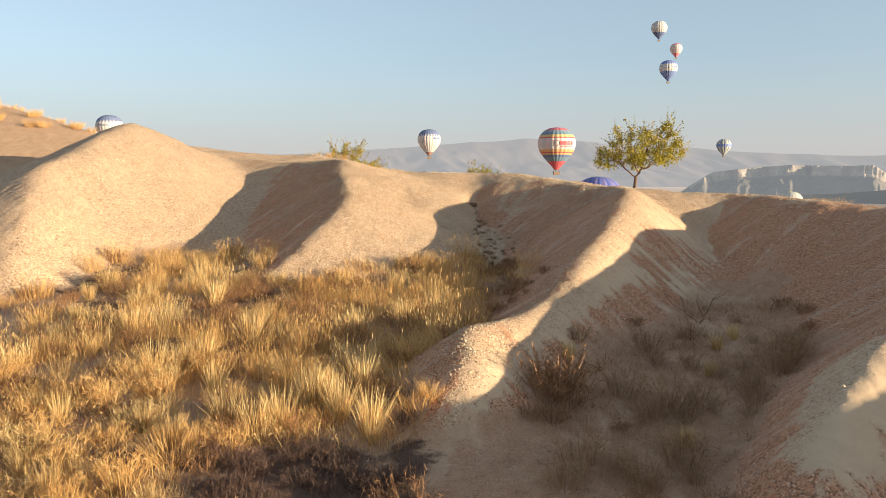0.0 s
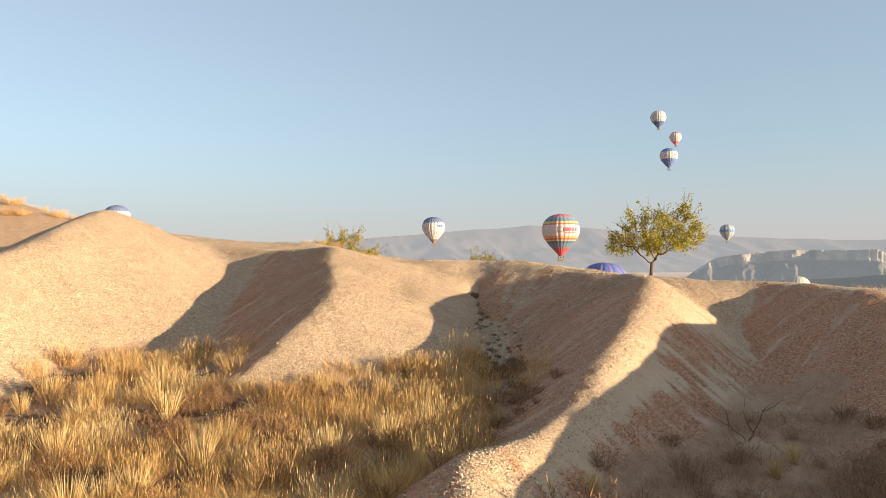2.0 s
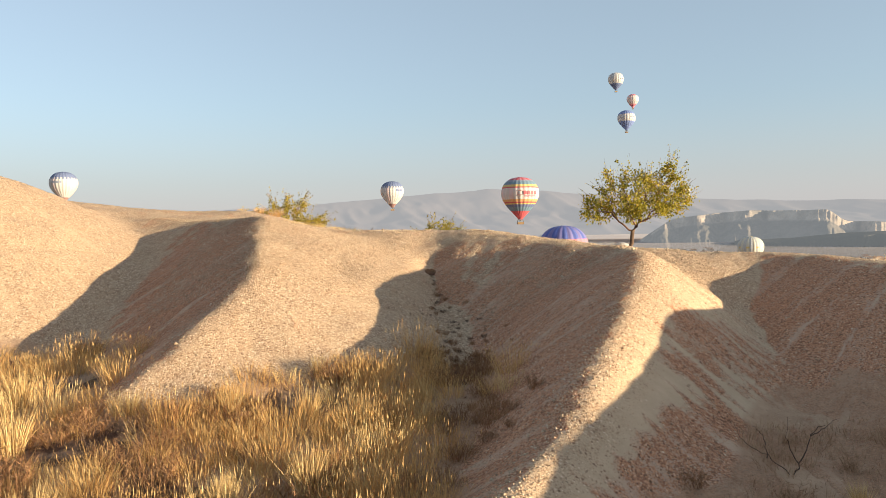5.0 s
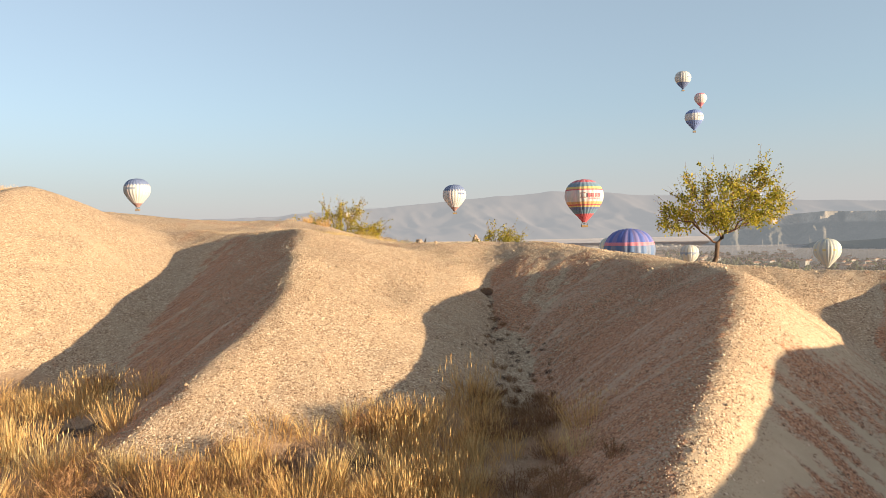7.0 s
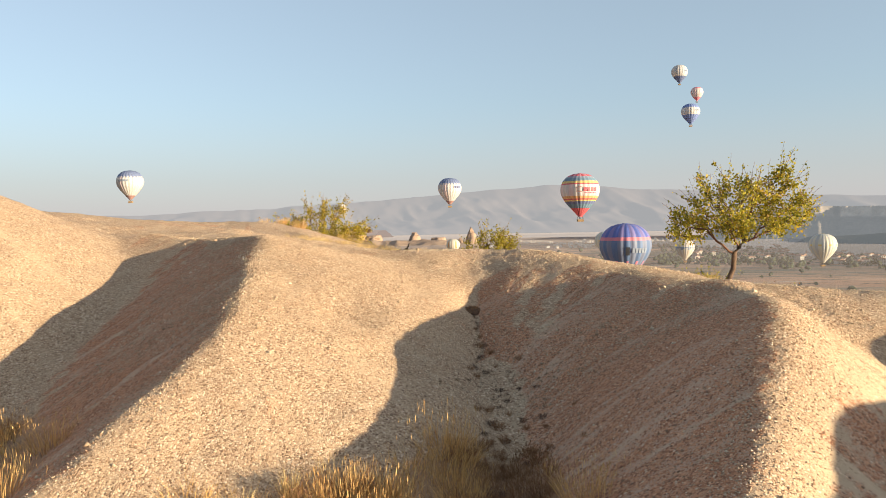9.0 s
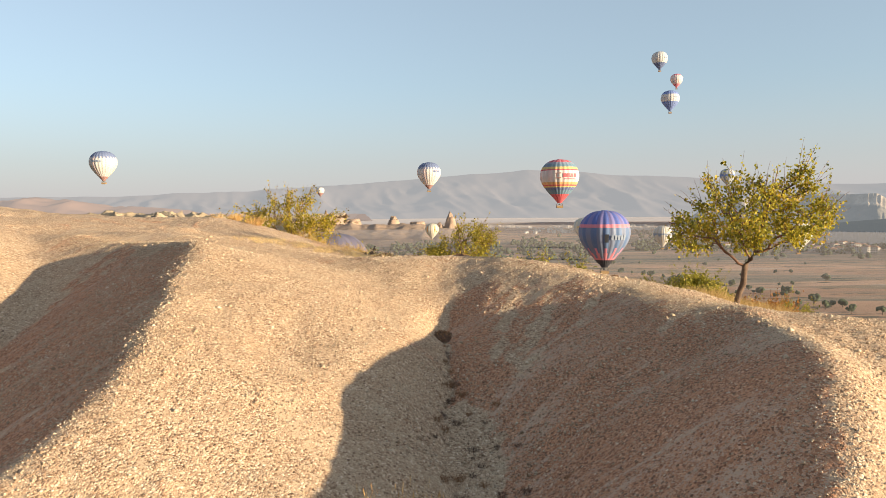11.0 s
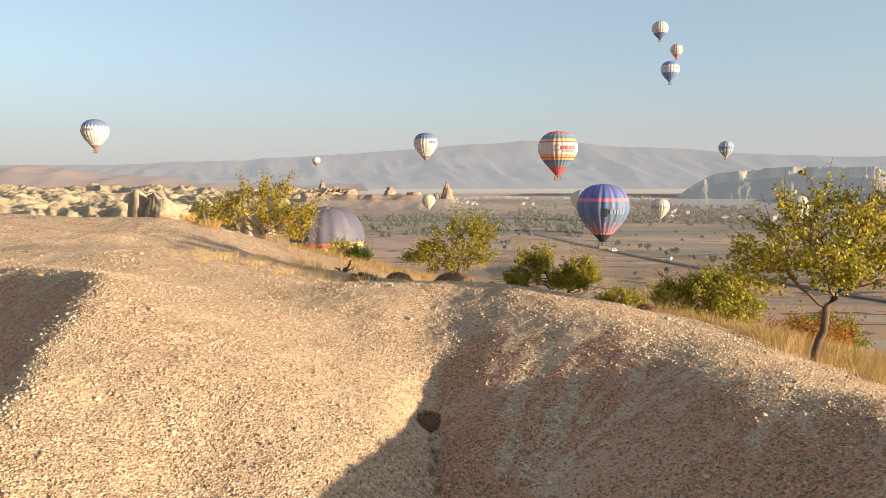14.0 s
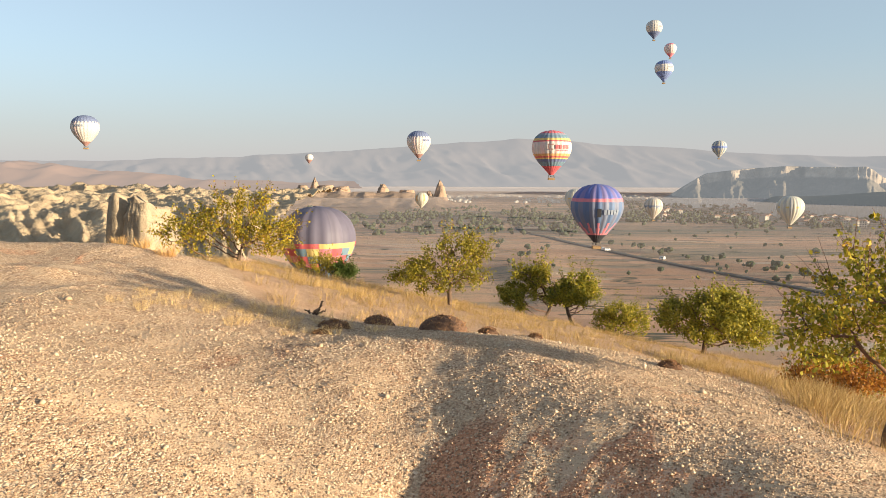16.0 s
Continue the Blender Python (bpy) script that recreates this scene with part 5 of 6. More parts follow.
# low morning mist over the plain; the sheet also stands in for haze, denser with distance
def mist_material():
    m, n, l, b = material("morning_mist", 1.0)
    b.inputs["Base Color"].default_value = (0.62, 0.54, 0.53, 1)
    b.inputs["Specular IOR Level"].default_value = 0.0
    way = n.new("ShaderNodeCombineXYZ")   # fixed normal turned to the sun, so the haze sheet looks bright
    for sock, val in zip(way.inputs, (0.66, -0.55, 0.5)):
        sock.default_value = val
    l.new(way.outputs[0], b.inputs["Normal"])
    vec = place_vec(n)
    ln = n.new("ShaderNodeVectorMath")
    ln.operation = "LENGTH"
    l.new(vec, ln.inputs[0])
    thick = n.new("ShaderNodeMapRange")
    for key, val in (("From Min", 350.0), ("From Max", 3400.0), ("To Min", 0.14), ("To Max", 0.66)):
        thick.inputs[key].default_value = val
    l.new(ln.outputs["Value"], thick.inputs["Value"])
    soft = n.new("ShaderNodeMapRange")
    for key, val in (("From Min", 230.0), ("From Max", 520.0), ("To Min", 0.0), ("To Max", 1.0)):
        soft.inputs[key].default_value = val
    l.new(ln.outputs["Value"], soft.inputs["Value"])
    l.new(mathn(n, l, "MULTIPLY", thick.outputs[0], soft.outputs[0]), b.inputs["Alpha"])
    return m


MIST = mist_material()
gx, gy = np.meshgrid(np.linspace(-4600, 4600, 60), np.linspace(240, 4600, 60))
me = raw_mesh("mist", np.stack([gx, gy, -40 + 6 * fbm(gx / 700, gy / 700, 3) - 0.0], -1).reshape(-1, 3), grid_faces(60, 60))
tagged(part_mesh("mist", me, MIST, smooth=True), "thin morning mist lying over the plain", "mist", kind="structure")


# ---- dry grass, shrubs, stones ----
def blades(rng, count, radius, height, lean, curl, width, up=0.0):
    """Tapered, bent grass blades of one clump: 5 vertices and 3 triangles each."""
    a = rng.uniform(0, 2 * math.pi, count)
    r = radius * np.sqrt(rng.random(count))
    base = np.stack([r * np.cos(a), r * np.sin(a), np.full(count, -0.03)], 1)
    out = a + rng.normal(0, 0.6, count)
    tilt = np.abs(rng.normal(0, lean, count)) + up
    h = height * rng.uniform(0.55, 1.1, count)
    d = np.stack([np.sin(tilt) * np.cos(out), np.sin(tilt) * np.sin(out), np.cos(tilt)], 1)
    side = np.stack([np.cos(out), np.sin(out), np.zeros(count)], 1)
    bend = side * (curl * rng.uniform(0.2, 1.3, count) * h)[:, None] - np.array([0, 0, 1]) * (curl * 0.5 * h)[:, None]
    mid = base + d * (h * 0.55)[:, None] + bend * 0.28
    tip = base + d * h[:, None] + bend
    turn = rng.uniform(0, 2 * math.pi, count)
    w = np.stack([np.cos(turn), np.sin(turn), np.zeros(count)], 1) * width
    V = np.stack([base - w, base + w, mid + w * 0.8, mid - w * 0.8, tip], 1).reshape(-1, 3)
    k = np.arange(count)[:, None] * 5
    F = np.concatenate([k + [0, 1, 2], k + [0, 2, 3], k + [3, 2, 4]], 1).reshape(-1, 3)
    return V, F


def clump_mesh(name, maker, mat):
    me = raw_mesh(name, *maker)
    me.materials.append(mat)
    return me


def fluffy(rng, count, radius, height, width, lean=0.45, sprigs=7):
    """A bushy clump: thin stems set with many short side sprigs."""
    V, F = blades(rng, count, radius * 0.4, height, lean, 0.12, width)
    P = V.reshape(-1, 5, 3)
    low, mid, tip = P[:, 0], (P[:, 2] + P[:, 3]) / 2, P[:, 4]
    parts = [(V, F)]
    for _ in range(sprigs):
        t = rng.uniform(0.05, 1.0, count)[:, None]
        at = mid + (tip - mid) * t
        way = rng.normal(size=(count, 3)) + np.array([0, 0, 0.9])
        way /= np.linalg.norm(way, axis=1, keepdims=True)
        end = at + way * (height * rng.uniform(0.10, 0.26, count))[:, None]
        w = np.cross(way, rng.normal(size=(count, 3)))
        w *= width * 0.9 / np.linalg.norm(w, axis=1, keepdims=True)
        k = np.arange(count)[:, None] * 3
        parts.append((np.stack([at - w, at + w, end], 1).reshape(-1, 3), (k + [0, 1, 2]).reshape(-1, 3)))
    return joined(parts)


def reeds(rng, count, radius, height, width):
    """Upright stalks with narrow seed heads."""
    V, F = blades(rng, count, radius, height, 0.34, 0.16, width)
    tip = V.reshape(-1, 5, 3)[:, 4]
    hv, hf = leaf_cards(tip - [0, 0, 0.05], rng.uniform(0.05, 0.12, count), rng, -2.5)
    hv = hv.reshape(-1, 4, 3)
    centre = hv.mean(1, keepdims=True)
    hv = centre + (hv - centre) * np.array([0.10, 0.10, 1.0])
    return joined([(V, F), (hv.reshape(-1, 3), hf)])


GR = np.random.default_rng(33)
TUSSOCKS = [clump_mesh("blades", blades(GR, 190, 0.10, 0.60, 0.24, 0.10, 0.0040), STRAW) for _ in range(4)]
GOLDEN = [clump_mesh("stems", blades(GR, 260, 0.26, 0.52, 0.45, 0.22, 0.0034), GOLD_STRAW) for _ in range(4)]
THIN = [clump_mesh("stems", blades(GR, 60, 0.22, 0.34, 0.5, 0.25, 0.0034), STRAW) for _ in range(3)]
FLUFF = [clump_mesh("sprays", fluffy(GR, 105, 0.45, 0.52, 0.0042, 0.55), GOLD_STRAW if k else STRAW) for k in range(4)]
REEDS = [clump_mesh("stalks", reeds(GR, 150, 0.26, 0.58, 0.0030), GOLD_STRAW if k else STRAW) for k in range(4)]
WIRY = [clump_mesh("twigs", fluffy(GR, 85, 0.40, 0.42, 0.0046, 0.6), RUSSET) for _ in range(3)]
GREYISH = [clump_mesh("twigs", fluffy(GR, 75, 0.40, 0.38, 0.0052, 0.6), BROWN_TWIG) for _ in range(3)]
DARKISH = [clump_mesh("twigs", fluffy(GR, 120, 0.45, 0.30, 0.0034, 0.75), DARK_TWIG) for _ in range(3)]


def stand(name, meshes, x, y, s, label, category, group, squash=1.0):
    me = meshes[int(GR.integers(len(meshes)))]
    root = new(name, me)
    root.matrix_world = pose(x, y, ground_z(x, y), GR.normal(0, 4), GR.normal(0, 4), GR.uniform(0, 360)) @ Matrix.Diagonal((s, s, s * squash, 1))
    return tagged(root, label, category, group)


def soil_at(x, y):
    return float(on_mesh(x, y, MASKS[1]))


def scatter(count, box, test, gap=0.0):
    got = []
    tries = 0
    while len(got) < count and tries < count * 40:
        tries += 1
        x, y = GR.uniform(box[0], box[1]), GR.uniform(box[2], box[3])
        if test(x, y) and (not gap or all((x - p) ** 2 + (y - q) ** 2 > gap * gap for p, q in got)):
            got.append((x, y))
    return got


WEST_VALLEY = (-11.5, 1.0, 6.5, 22.0)
BOWL = (1.6, 9.5, 7.5, 17.2)


def in_west(x, y):
    return soil_at(x, y) > 0.45 and x < 0.1 + 0.12 * (y - 12) and x < 0.62 * (y - 8)


def in_bowl(x, y):
    return soil_at(x, y) > 0.45 and x > 0.55 * (y - 10.5)


def dark_at(x, y):
    return float(on_mesh(x, y, MASKS[6]))


def grassy(x, y):
    """Where grass stands: the valley floor without its bare, littered patches and the thin western bank."""
    bank = 0.75 * sstep(-6.8, -8.8, x) * sstep(13, 15, y)
    return in_west(x, y) and dark_at(x, y) < 0.4 and GR.random() > bank


for x, y in [(-8.1, 18.3), (-6.2, 14.9), (-4.6, 13.1), (-3.7, 14.5), (-2.4, 10.95), (-1.9, 11.8), (-1.06, 10.85), (-0.85, 15.7), (-3.2, 10.95), (-6.0, 19.0),
             (-5.2, 17.1), (-2.1, 11.7), (-1.35, 12.35), (-3.8, 12.4), (-1.1, 17.9), (-2.75, 10.7), (-2.0, 12.3), (-4.3, 13.5), (-5.0, 12.9), (-1.6, 11.4)]:
    stand("grass_tussock", TUSSOCKS, x, y, GR.uniform(1.05, 1.4), "stiff pale straw tussock in the dry valley", "grass", "grass tussocks")
for x, y in scatter(46, WEST_VALLEY, grassy, 0.6):
    stand("grass_tussock", TUSSOCKS, x, y, GR.uniform(0.55, 0.95), "small pale straw tussock in the dry valley", "grass", "grass tussocks")
for x, y in scatter(85, (-11.5, -2.2, 6.5, 13.0), grassy, 0.38):
    stand("fluffy_grass", FLUFF, x, y, GR.uniform(0.75, 1.2), "fluffy golden clump of branching dry grass", "grass", "fluffy grass clumps")
for x, y in scatter(90, (-9.5, 1.0, 13.0, 21.5), grassy, 0.42):
    stand("reed_grass", REEDS, x, y, GR.uniform(0.75, 1.2), "upright golden stalks with narrow seed heads", "grass", "stalk clumps")
for x, y in scatter(70, WEST_VALLEY, grassy, 0.5):
    stand("golden_grass", GOLDEN, x, y, GR.uniform(0.6, 1.1), "golden wispy clump of dry grass", "grass", "golden grass clumps")
for x, y in scatter(105, WEST_VALLEY, in_west, 0.4):
    stand("dry_shrub", WIRY, x, y, GR.uniform(0.7, 1.25), "low russet shrub of wiry dead twigs", "shrub", "dry shrubs")
for x, y in scatter(60, (-7.5, 1.0, 6.5, 16.0), lambda x, y: dark_at(x, y) > 0.35 and x < 0.62 * (y - 8), 0.3):
    stand("dead_shrub", DARKISH, x, y, GR.uniform(0.6, 1.1), "dark brown tangle of dead twigs on bare earth", "shrub", "dead shrubs")
for x, y, s in [(3.85, 14.1, 1.2), (3.5, 11.5, 1.7), (1.8, 9.8, 1.4), (3.2, 9.8, 1.5), (2.9, 12.1, 1.4), (5.1, 12.3, 1.3), (4.85, 14.75, 1.0), (6.1, 13.4, 1.9), (5.8, 13.0, 1.5), (6.4, 13.8, 1.4), (4.0, 11.6, 1.2), (1.5, 9.3, 1.1), (2.5, 9.4, 1.2), (3.1, 11.2, 1.2), (4.4, 13.2, 0.9)]:
    stand("dry_shrub", GREYISH, x, y, s, "brown shrub of wiry dead twigs on the bowl floor", "shrub", "dry shrubs")
for x, y in scatter(34, BOWL, in_bowl, 0.5):
    stand("dry_shrub", GREYISH if GR.random() < 0.7 else WIRY, x, y, GR.uniform(0.4, 0.9), "low brown shrub of wiry dead twigs in the bowl", "shrub", "dry shrubs")
for x, y in [(5.7, 14.75), (2.2, 13.2), (3.4, 10.3), (4.6, 12.9), (5.2, 14.2)]:
    stand("grass_tussock", TUSSOCKS, x, y, GR.uniform(0.45, 0.7), "small straw tussock on the bare bowl floor", "grass", "grass tussocks")
for x, y, s in [(1.8, 12.1, 2.0), (1.65, 11.8, 1.5), (1.95, 11.7, 1.3), (1.3, 11.1, 0.7)]:
    stand("dry_shrub", WIRY, x, y, s, "reddish dry shrub beside the pale spur", "shrub", "dry shrubs")
for x, y in scatter(22, (0.7, 2.6, 16.5, 22.5), lambda x, y: abs(x - 1.55 - 0.12 * (20 - y)) < 0.55, 0.28):
    stand("dry_shrub", WIRY if GR.random() < 0.8 else DARKISH, x, y, GR.uniform(0.3, 0.65), "low russet shrub of dead twigs in the gully", "shrub", "dry shrubs")
for x, y in scatter(46, (0.7, 3.4, 20.5, 26.4), lambda x, y: -0.15 < x - float(gully_line(y)) < (0.25 + 0.42 * (26.5 - y)) * GR.random(), 0.14):
    stand("dead_shrub", DARKISH if GR.random() < 0.4 else WIRY, x, y, GR.uniform(0.1, 0.3), "small dark tuft of dead twigs in the gully", "shrub", "dead shrubs")
for x, y in scatter(46, (-0.8, 2.2, 13.2, 19.4), lambda x, y: x < 0.1 + 0.34 * (y - 12.6), 0.3):
    if GR.random() < 0.72 - 0.4 * (x > 0.6):
        stand("reed_grass", REEDS, x, y, GR.uniform(0.65, 1.1), "upright golden stalks at the foot of the spur", "grass", "stalk clumps")
    else:
        stand("dry_shrub", WIRY, x, y, GR.uniform(0.6, 1.1), "russet shrub of dead twigs at the foot of the spur", "shrub", "dry shrubs")
for x, y, s in [(11.85, 23.1, 1.2), (12.2, 23.4, 1.0), (11.5, 23.3, 0.8), (-4.9, 37.4, 0.8), (-5.6, 37.8, 0.7), (-6.4, 38.4, 0.6)]:
    stand("golden_grass", GOLDEN, x, y, s, "golden clump of dry grass on the rim", "grass", "golden grass clumps")
for x, y in scatter(24, (-27.0, -17.0, 39.0, 45.0), lambda x, y: True, 0.6):
    stand("golden_grass", GOLDEN, x, y, GR.uniform(0.6, 1.1), "golden clump of dry grass on the far hill", "grass", "golden grass clumps")
for x, y in scatter(14, (-13.0, -8.6, 11.0, 17.5), lambda x, y: soil_at(x, y) < 0.5, 0.6):
    stand("dry_shrub", WIRY, x, y, GR.uniform(0.4, 0.7), "low russet shrub of wiry dead twigs on the slope", "shrub", "dry shrubs")
for x, y in scatter(64, (-4.2, 0.4, 31.4, 35.4), lambda x, y: abs(y - 33.2 + 0.1 * (x + 1.5)) < 1.4 * GR.random() + 0.2, 0.2):
    stand("straw_grass", THIN, x, y, GR.uniform(0.35, 0.8), "thin pale straw grass on the gravel", "grass", "thin grass clumps")



def grass_field(count, box, test, makers):
    """Many small clumps joined into one mesh."""
    pieces = []
    pts = scatter(count, box, test)
    zs = on_mesh([p[0] for p in pts], [p[1] for p in pts], GZ)
    for (x, y), z in zip(pts, zs):
        V, F = makers[int(GR.integers(len(makers)))]
        s = GR.uniform(0.5, 1.2)
        a = GR.uniform(0, 2 * math.pi)
        R = np.array([[math.cos(a), -math.sin(a), 0], [math.sin(a), math.cos(a), 0], [0, 0, 1]]) * s
        pieces.append((V @ R.T + np.array([x, y, z]), F))
    return joined(pieces)


LOW = [blades(GR, 40, 0.24, 0.26, 0.55, 0.3, 0.0034) for _ in range(6)]
LOW2 = [blades(GR, 44, 0.28, 0.40, 0.42, 0.3, 0.0036) for _ in range(6)]
FINE = [blades(GR, 30, 0.22, 0.16, 0.9, 0.3, 0.0034) for _ in range(6)]


def patchy(x, y, lo, hi, shift):
    return grassy(x, y) and float(vnoise(np.array(x * 0.9 + shift), np.array(y * 0.9))) > GR.uniform(lo, hi)


me = raw_mesh("valley_grass", *grass_field(1300, WEST_VALLEY, lambda x, y: patchy(x, y, 0.15, 0.6, 3.0), LOW + LOW2))
tagged(part_mesh("valley_grass", me, GOLD_STRAW), "dry golden grass covering the valley floor", "grass", kind="stuff")
me = raw_mesh("pale_grass", *grass_field(550, WEST_VALLEY, lambda x, y: patchy(x, y, 0.3, 0.7, 21.0), LOW + LOW2))
tagged(part_mesh("pale_grass", me, STRAW), "pale dry grass between the tussocks", "grass", kind="stuff")
me = raw_mesh("valley_litter", *grass_field(900, WEST_VALLEY, lambda x, y: in_west(x, y) and GR.random() < 0.25 + dark_at(x, y), LOW + FINE))
tagged(part_mesh("valley_litter", me, DARK_TWIG), "dark brown dead stalks and litter between the grass", "grass", kind="stuff")
me = raw_mesh("valley_grass", *grass_field(900, (-14.0, 1.5, -4.0, 7.5), lambda x, y: soil_at(x, y) > 0.45 and dark_at(x, y) < 0.45 and x < 1.0 + 0.2 * y and float(vnoise(np.array(x * 0.7), np.array(y * 0.7))) > GR.uniform(0.1, 0.7), LOW + LOW2))
tagged(part_mesh("valley_grass", me, GOLD_STRAW), "dry golden grass along the lower valley", "grass", kind="stuff")
me = raw_mesh("bowl_litter", *grass_field(420, BOWL, lambda x, y: soil_at(x, y) > GR.uniform(0.35, 0.9) and x > 0.55 * (y - 10.5), LOW + FINE))
tagged(part_mesh("bowl_litter", me, BROWN_TWIG), "grey-brown dead stalks on the bowl floor", "grass", kind="stuff")
GULLY = (0.6, 2.9, 19.5, 27.8)
me = raw_mesh("gully_litter", *grass_field(300, GULLY, lambda x, y: soil_at(x, y) > GR.uniform(0.12, 0.7), FINE))
tagged(part_mesh("gully_litter", me, RUSSET), "low russet dead plants in the gully", "grass", kind="stuff")
ORCHARD = (-8.0, 22.0, 28.0, 62.0)
me = raw_mesh("orchard_grass", *grass_field(3000, ORCHARD, lambda x, y: soil_at(x, y) > GR.uniform(0.3, 0.9), LOW + LOW2))
tagged(part_mesh("orchard_grass", me, ORCHARD_STRAW), "tall yellow dry grass under the orchard trees", "grass", kind="stuff")
EAST_LEE = (5.8, 13.5, 26.8, 36.0)
me = raw_mesh("slope_grass", *grass_field(620, EAST_LEE, lambda x, y: soil_at(x, y) > GR.uniform(0.3, 0.9), LOW2))
tagged(part_mesh("slope_grass", me, ORCHARD_STRAW), "dry yellow grass round the apricot tree", "grass", kind="stuff")


def cushion(x, y, w, h, label="dark brown thorny cushion plant on the gravel"):
    rng = np.random.default_rng(int(abs(x * 37 + y * 91)))
    sides, rows = 28, 9
    A, T = np.meshgrid(np.linspace(0, 2 * math.pi, sides, endpoint=False), np.linspace(0, 1, rows))
    R = w / 2 * np.sqrt(np.clip(1 - T ** 2.2, 0, 1)) * (0.85 + 0.3 * vnoise(np.cos(A) * 2 + x, np.sin(A) * 2 + y))
    V = np.stack([R * np.cos(A), R * np.sin(A), T * h - 0.05], -1).reshape(-1, 3)
    V += rng.normal(0, 0.008, V.shape)
    i = np.arange((rows - 1) * sides)
    r, s = i // sides, i % sides
    s2 = (s + 1) % sides
    F = np.stack([r * sides + s, r * sides + s2, (r + 1) * sides + s2, (r + 1) * sides + s], 1)
    tri = np.concatenate([F[:, [0, 1, 2]], F[:, [0, 2, 3]]])
    root = new("cushion_plant")
    root.matrix_world = pose(x, y, ground_z(x, y))
    part_mesh("dome", raw_mesh("dome", V, tri), CUSHION, root, smooth=True)
    # spiny surface
    n = 340
    a, t = rng.uniform(0, 2 * math.pi, n), np.sqrt(rng.random(n))
    p = np.stack([np.cos(a) * w / 2 * t, np.sin(a) * w / 2 * t, h * np.sqrt(np.clip(1 - t ** 2, 0, 1)) - 0.05], 1)
    v, f = leaf_cards(p, rng.uniform(0.02, 0.045, n), rng, -0.4)
    tagged(part_mesh("spiny_cover", raw_mesh("spiny_cover", v, f), RUSSET, root), kind="stuff")
    return tagged(root, label, "cushion plant", "cushion plants")


for x, y, w, h in [(1.5, 33.95, 0.95, 0.34), (0.25, 34.1, 0.6, 0.22), (2.35, 34.0, 0.42, 0.18), (-0.45, 33.0, 0.6, 0.16), (5.3, 32.3, 0.42, 0.16), (-0.55, 32.2, 0.4, 0.10), (1.0, 26.75, 0.55, 0.13), (3.2, 33.6, 0.3, 0.12)]:
    cushion(x, y, w, h)

# twisted stump at the rim and dead branches
def dead_wood(name, at, stems, radius, label, category):
    root = new(name)
    root.matrix_world = pose(at[0], at[1], ground_z(*at) - 0.05)
    for k, st in enumerate(stems):
        c = spline(st, 5)
        rng_ = np.random.default_rng(k + 5)
        c = c + rng_.normal(0, 0.012, c.shape)
        v, f = tubes([(c, np.linspace(radius, radius * 0.25, len(c)) * (1 if k == 0 else 0.6))], 6)
        part_mesh("stem", raw_mesh("stem", v, f), BARK, root, smooth=True)
    return tagged(root, label, category)


dead_wood("stump", (-1.0, 34.2), [[(0, 0, 0), (0.06, 0, 0.14), (0.16, 0, 0.24), (0.2, 0.02, 0.36)], [(0.03, 0, 0.05), (-0.08, 0, 0.14), (-0.16, 0.03, 0.17)], [(0.05, 0, 0.1), (0.16, -0.03, 0.13), (0.28, 0, 0.2)]],
          0.055, "short twisted dead stump on the gravel rim", "stump")
dead_wood("dead_branch", (5.3, 15.6), [[(0, 0, 0), (0.15, 0, 0.25), (0.3, 0.05, 0.55), (0.45, 0, 0.7)], [(0, 0, 0.05), (-0.3, 0, 0.3), (-0.6, 0.05, 0.5), (-0.75, 0, 0.75)], [(0.1, 0, 0.2), (-0.05, 0, 0.5), (0.0, 0.05, 0.8)],
                                       [(-0.3, 0, 0.3), (-0.35, 0.05, 0.55), (-0.5, 0, 0.7)], [(0.3, 0.05, 0.55), (0.5, 0.1, 0.6), (0.65, 0.1, 0.75)]], 0.012, "bare dark dead branches in the bowl", "branch")
dead_wood("dead_branch", (15.6, 31.5), [[(0, 0, 0), (0.3, 0, 0.4), (0.9, 0.05, 0.8), (1.3, 0, 0.9)], [(0, 0, 0.05), (-0.4, 0, 0.5), (-0.9, 0.05, 0.7)], [(0.1, 0, 0.2), (-0.05, 0, 0.7), (0.2, 0.05, 1.1)], [(0.3, 0, 0.4), (0.5, 0.05, 0.8), (0.8, 0, 1.15)],
                                        [(0.3, 0, 0.4), (0.9, 0.05, 0.5), (1.5, 0, 0.5)]], 0.03, "bare dark thorny branches behind the rim", "branch")

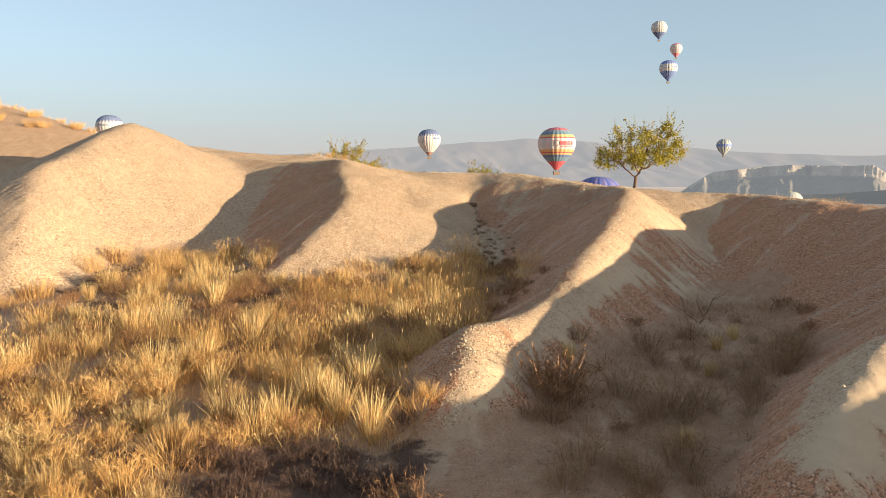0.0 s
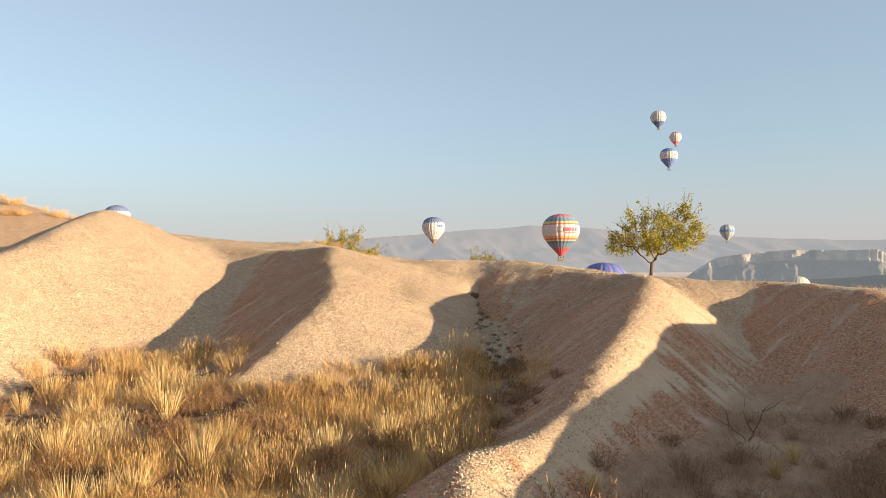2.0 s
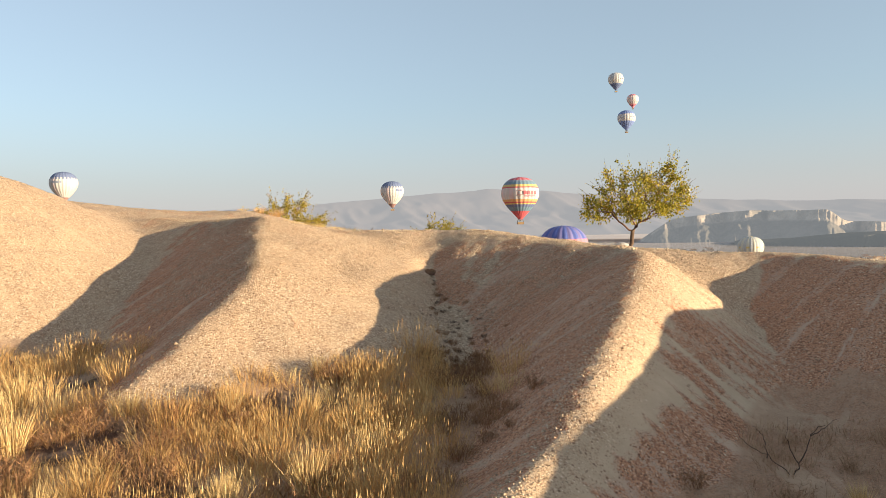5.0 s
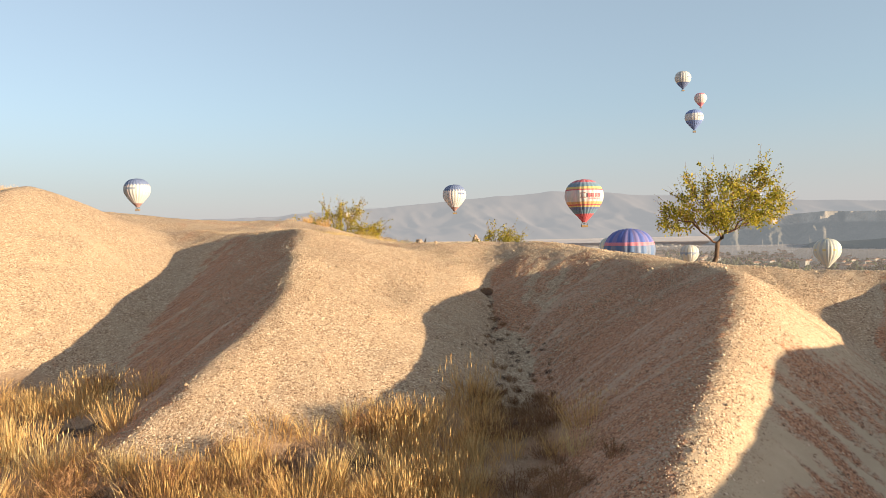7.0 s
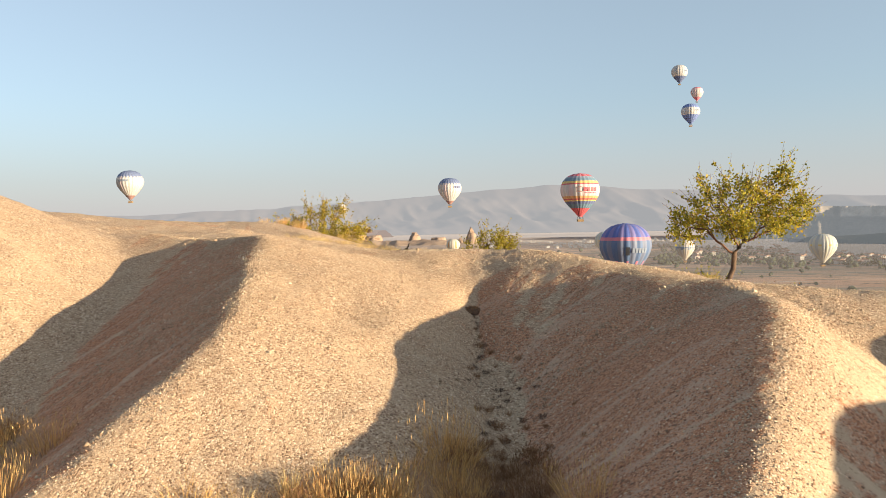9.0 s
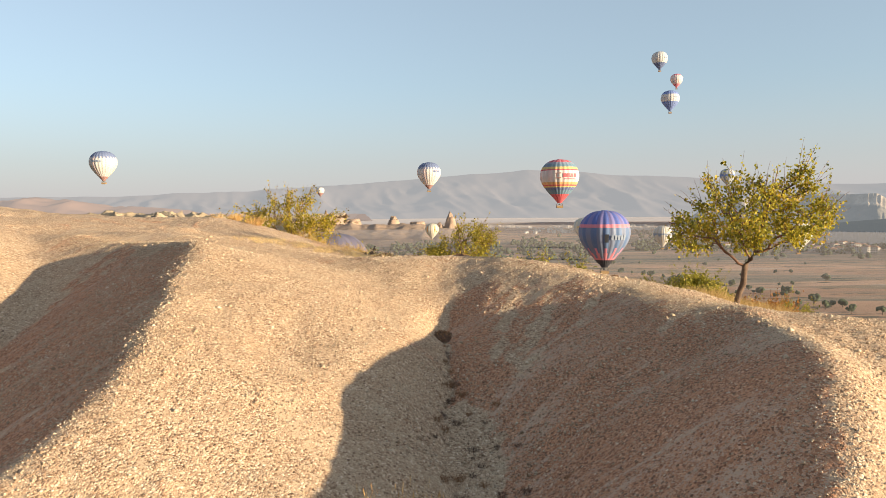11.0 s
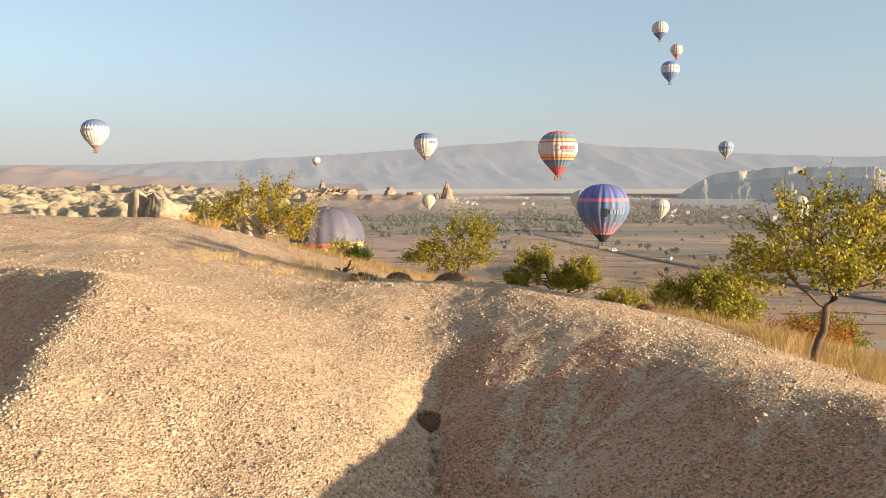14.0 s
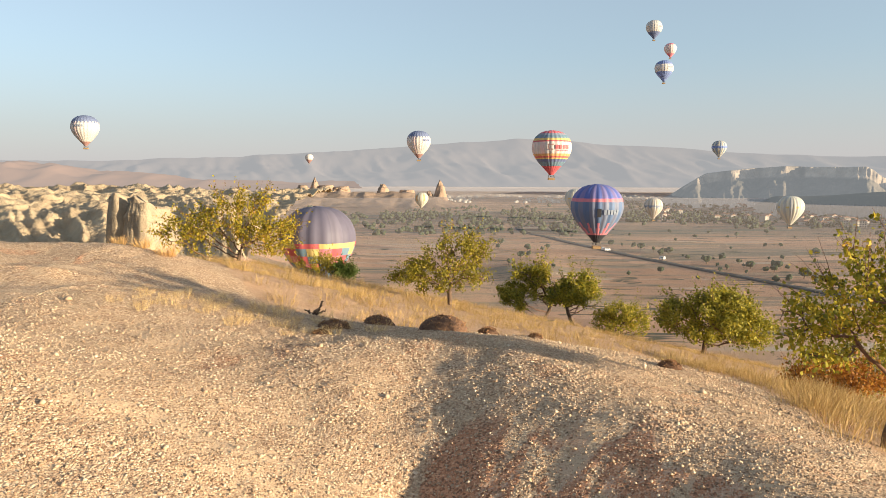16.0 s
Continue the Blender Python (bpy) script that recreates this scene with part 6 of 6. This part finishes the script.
# loose stones on the gravel, joined
def pebbles(count, box, size, seed, crest=None):
    rng = np.random.default_rng(seed)
    if crest is None:
        x, y = rng.uniform(box[0], box[1], count), rng.uniform(box[2], box[3], count)
    else:                                # strewn along a crest line
        c = spline(SPURS[crest][0], 12)
        k = rng.uniform(0, len(c) - 1.001, count)
        f = k - np.floor(k)
        p = c[k.astype(int)] * (1 - f)[:, None] + c[k.astype(int) + 1] * f[:, None]
        x, y = p[:, 0] + rng.normal(0, 0.34, count), p[:, 1] + rng.normal(0, 0.34, count)
        inside = (x > box[0]) & (x < box[1]) & (y > box[2]) & (y < box[3])
        x, y = x[inside], y[inside]
        count = len(x)
    g, s = on_mesh(x, y, MASKS[0]), on_mesh(x, y, MASKS[1])
    keep = (g > rng.uniform(0.2, 1.0, count)) & (s < 0.6)
    x, y = x[keep], y[keep]
    n = len(x)
    z = on_mesh(x, y, GZ)
    r = size * rng.lognormal(0, 0.45, n)
    octa = np.array([(1, 0, 0), (0, 1, 0), (-1, 0, 0), (0, -1, 0), (0, 0, 0.8), (0, 0, -0.8)], float)
    shape = octa[None] * rng.uniform(0.6, 1.3, (n, 6, 1))
    a = rng.uniform(0, 2 * math.pi, n)
    c, s_ = np.cos(a)[:, None], np.sin(a)[:, None]
    px = shape[:, :, 0] * c - shape[:, :, 1] * s_
    py = shape[:, :, 0] * s_ + shape[:, :, 1] * c
    V = np.stack([px, py, shape[:, :, 2]], -1) * r[:, None, None] + np.stack([x, y, z + r * 0.25], 1)[:, None]
    tri = np.array([(0, 1, 4), (1, 2, 4), (2, 3, 4), (3, 0, 4), (1, 0, 5), (2, 1, 5), (3, 2, 5), (0, 3, 5)])
    F = (tri[None] + np.arange(n)[:, None, None] * 6).reshape(-1, 3)
    return V.reshape(-1, 3), F


PEBBLE = leafy_material("pebble", [(0.0, (0.23, 0.14, 0.088)), (0.4, (0.43, 0.30, 0.20)), (0.7, (0.60, 0.46, 0.33)), (1.0, (0.80, 0.68, 0.54))], 0.0, 0.95)
me = raw_mesh("pebbles", *pebbles(105000, (-5.5, 7.5, 22.5, 34.5), 0.0088, 1))
tagged(part_mesh("pebbles", me, PEBBLE), "loose buff gravel stones on the rim", "gravel", kind="stuff")
me = raw_mesh("pebbles", *pebbles(16000, (-9.0, 10.0, 9.0, 30.0), 0.0095, 2))
tagged(part_mesh("pebbles", me, PEBBLE), "larger loose stones on the spur slopes", "gravel", kind="stuff")
for k, (crest, count) in enumerate((("middle", 15000), ("east", 15000), ("rim", 12000), ("near", 4000))):
    me = raw_mesh("pebbles", *pebbles(count, (-10.0, 11.0, 6.0, 33.0), 0.0080, 10 + k, crest))
    tagged(part_mesh("pebbles", me, PEBBLE), "pale loose stones along the crest of a spur", "gravel", kind="stuff")
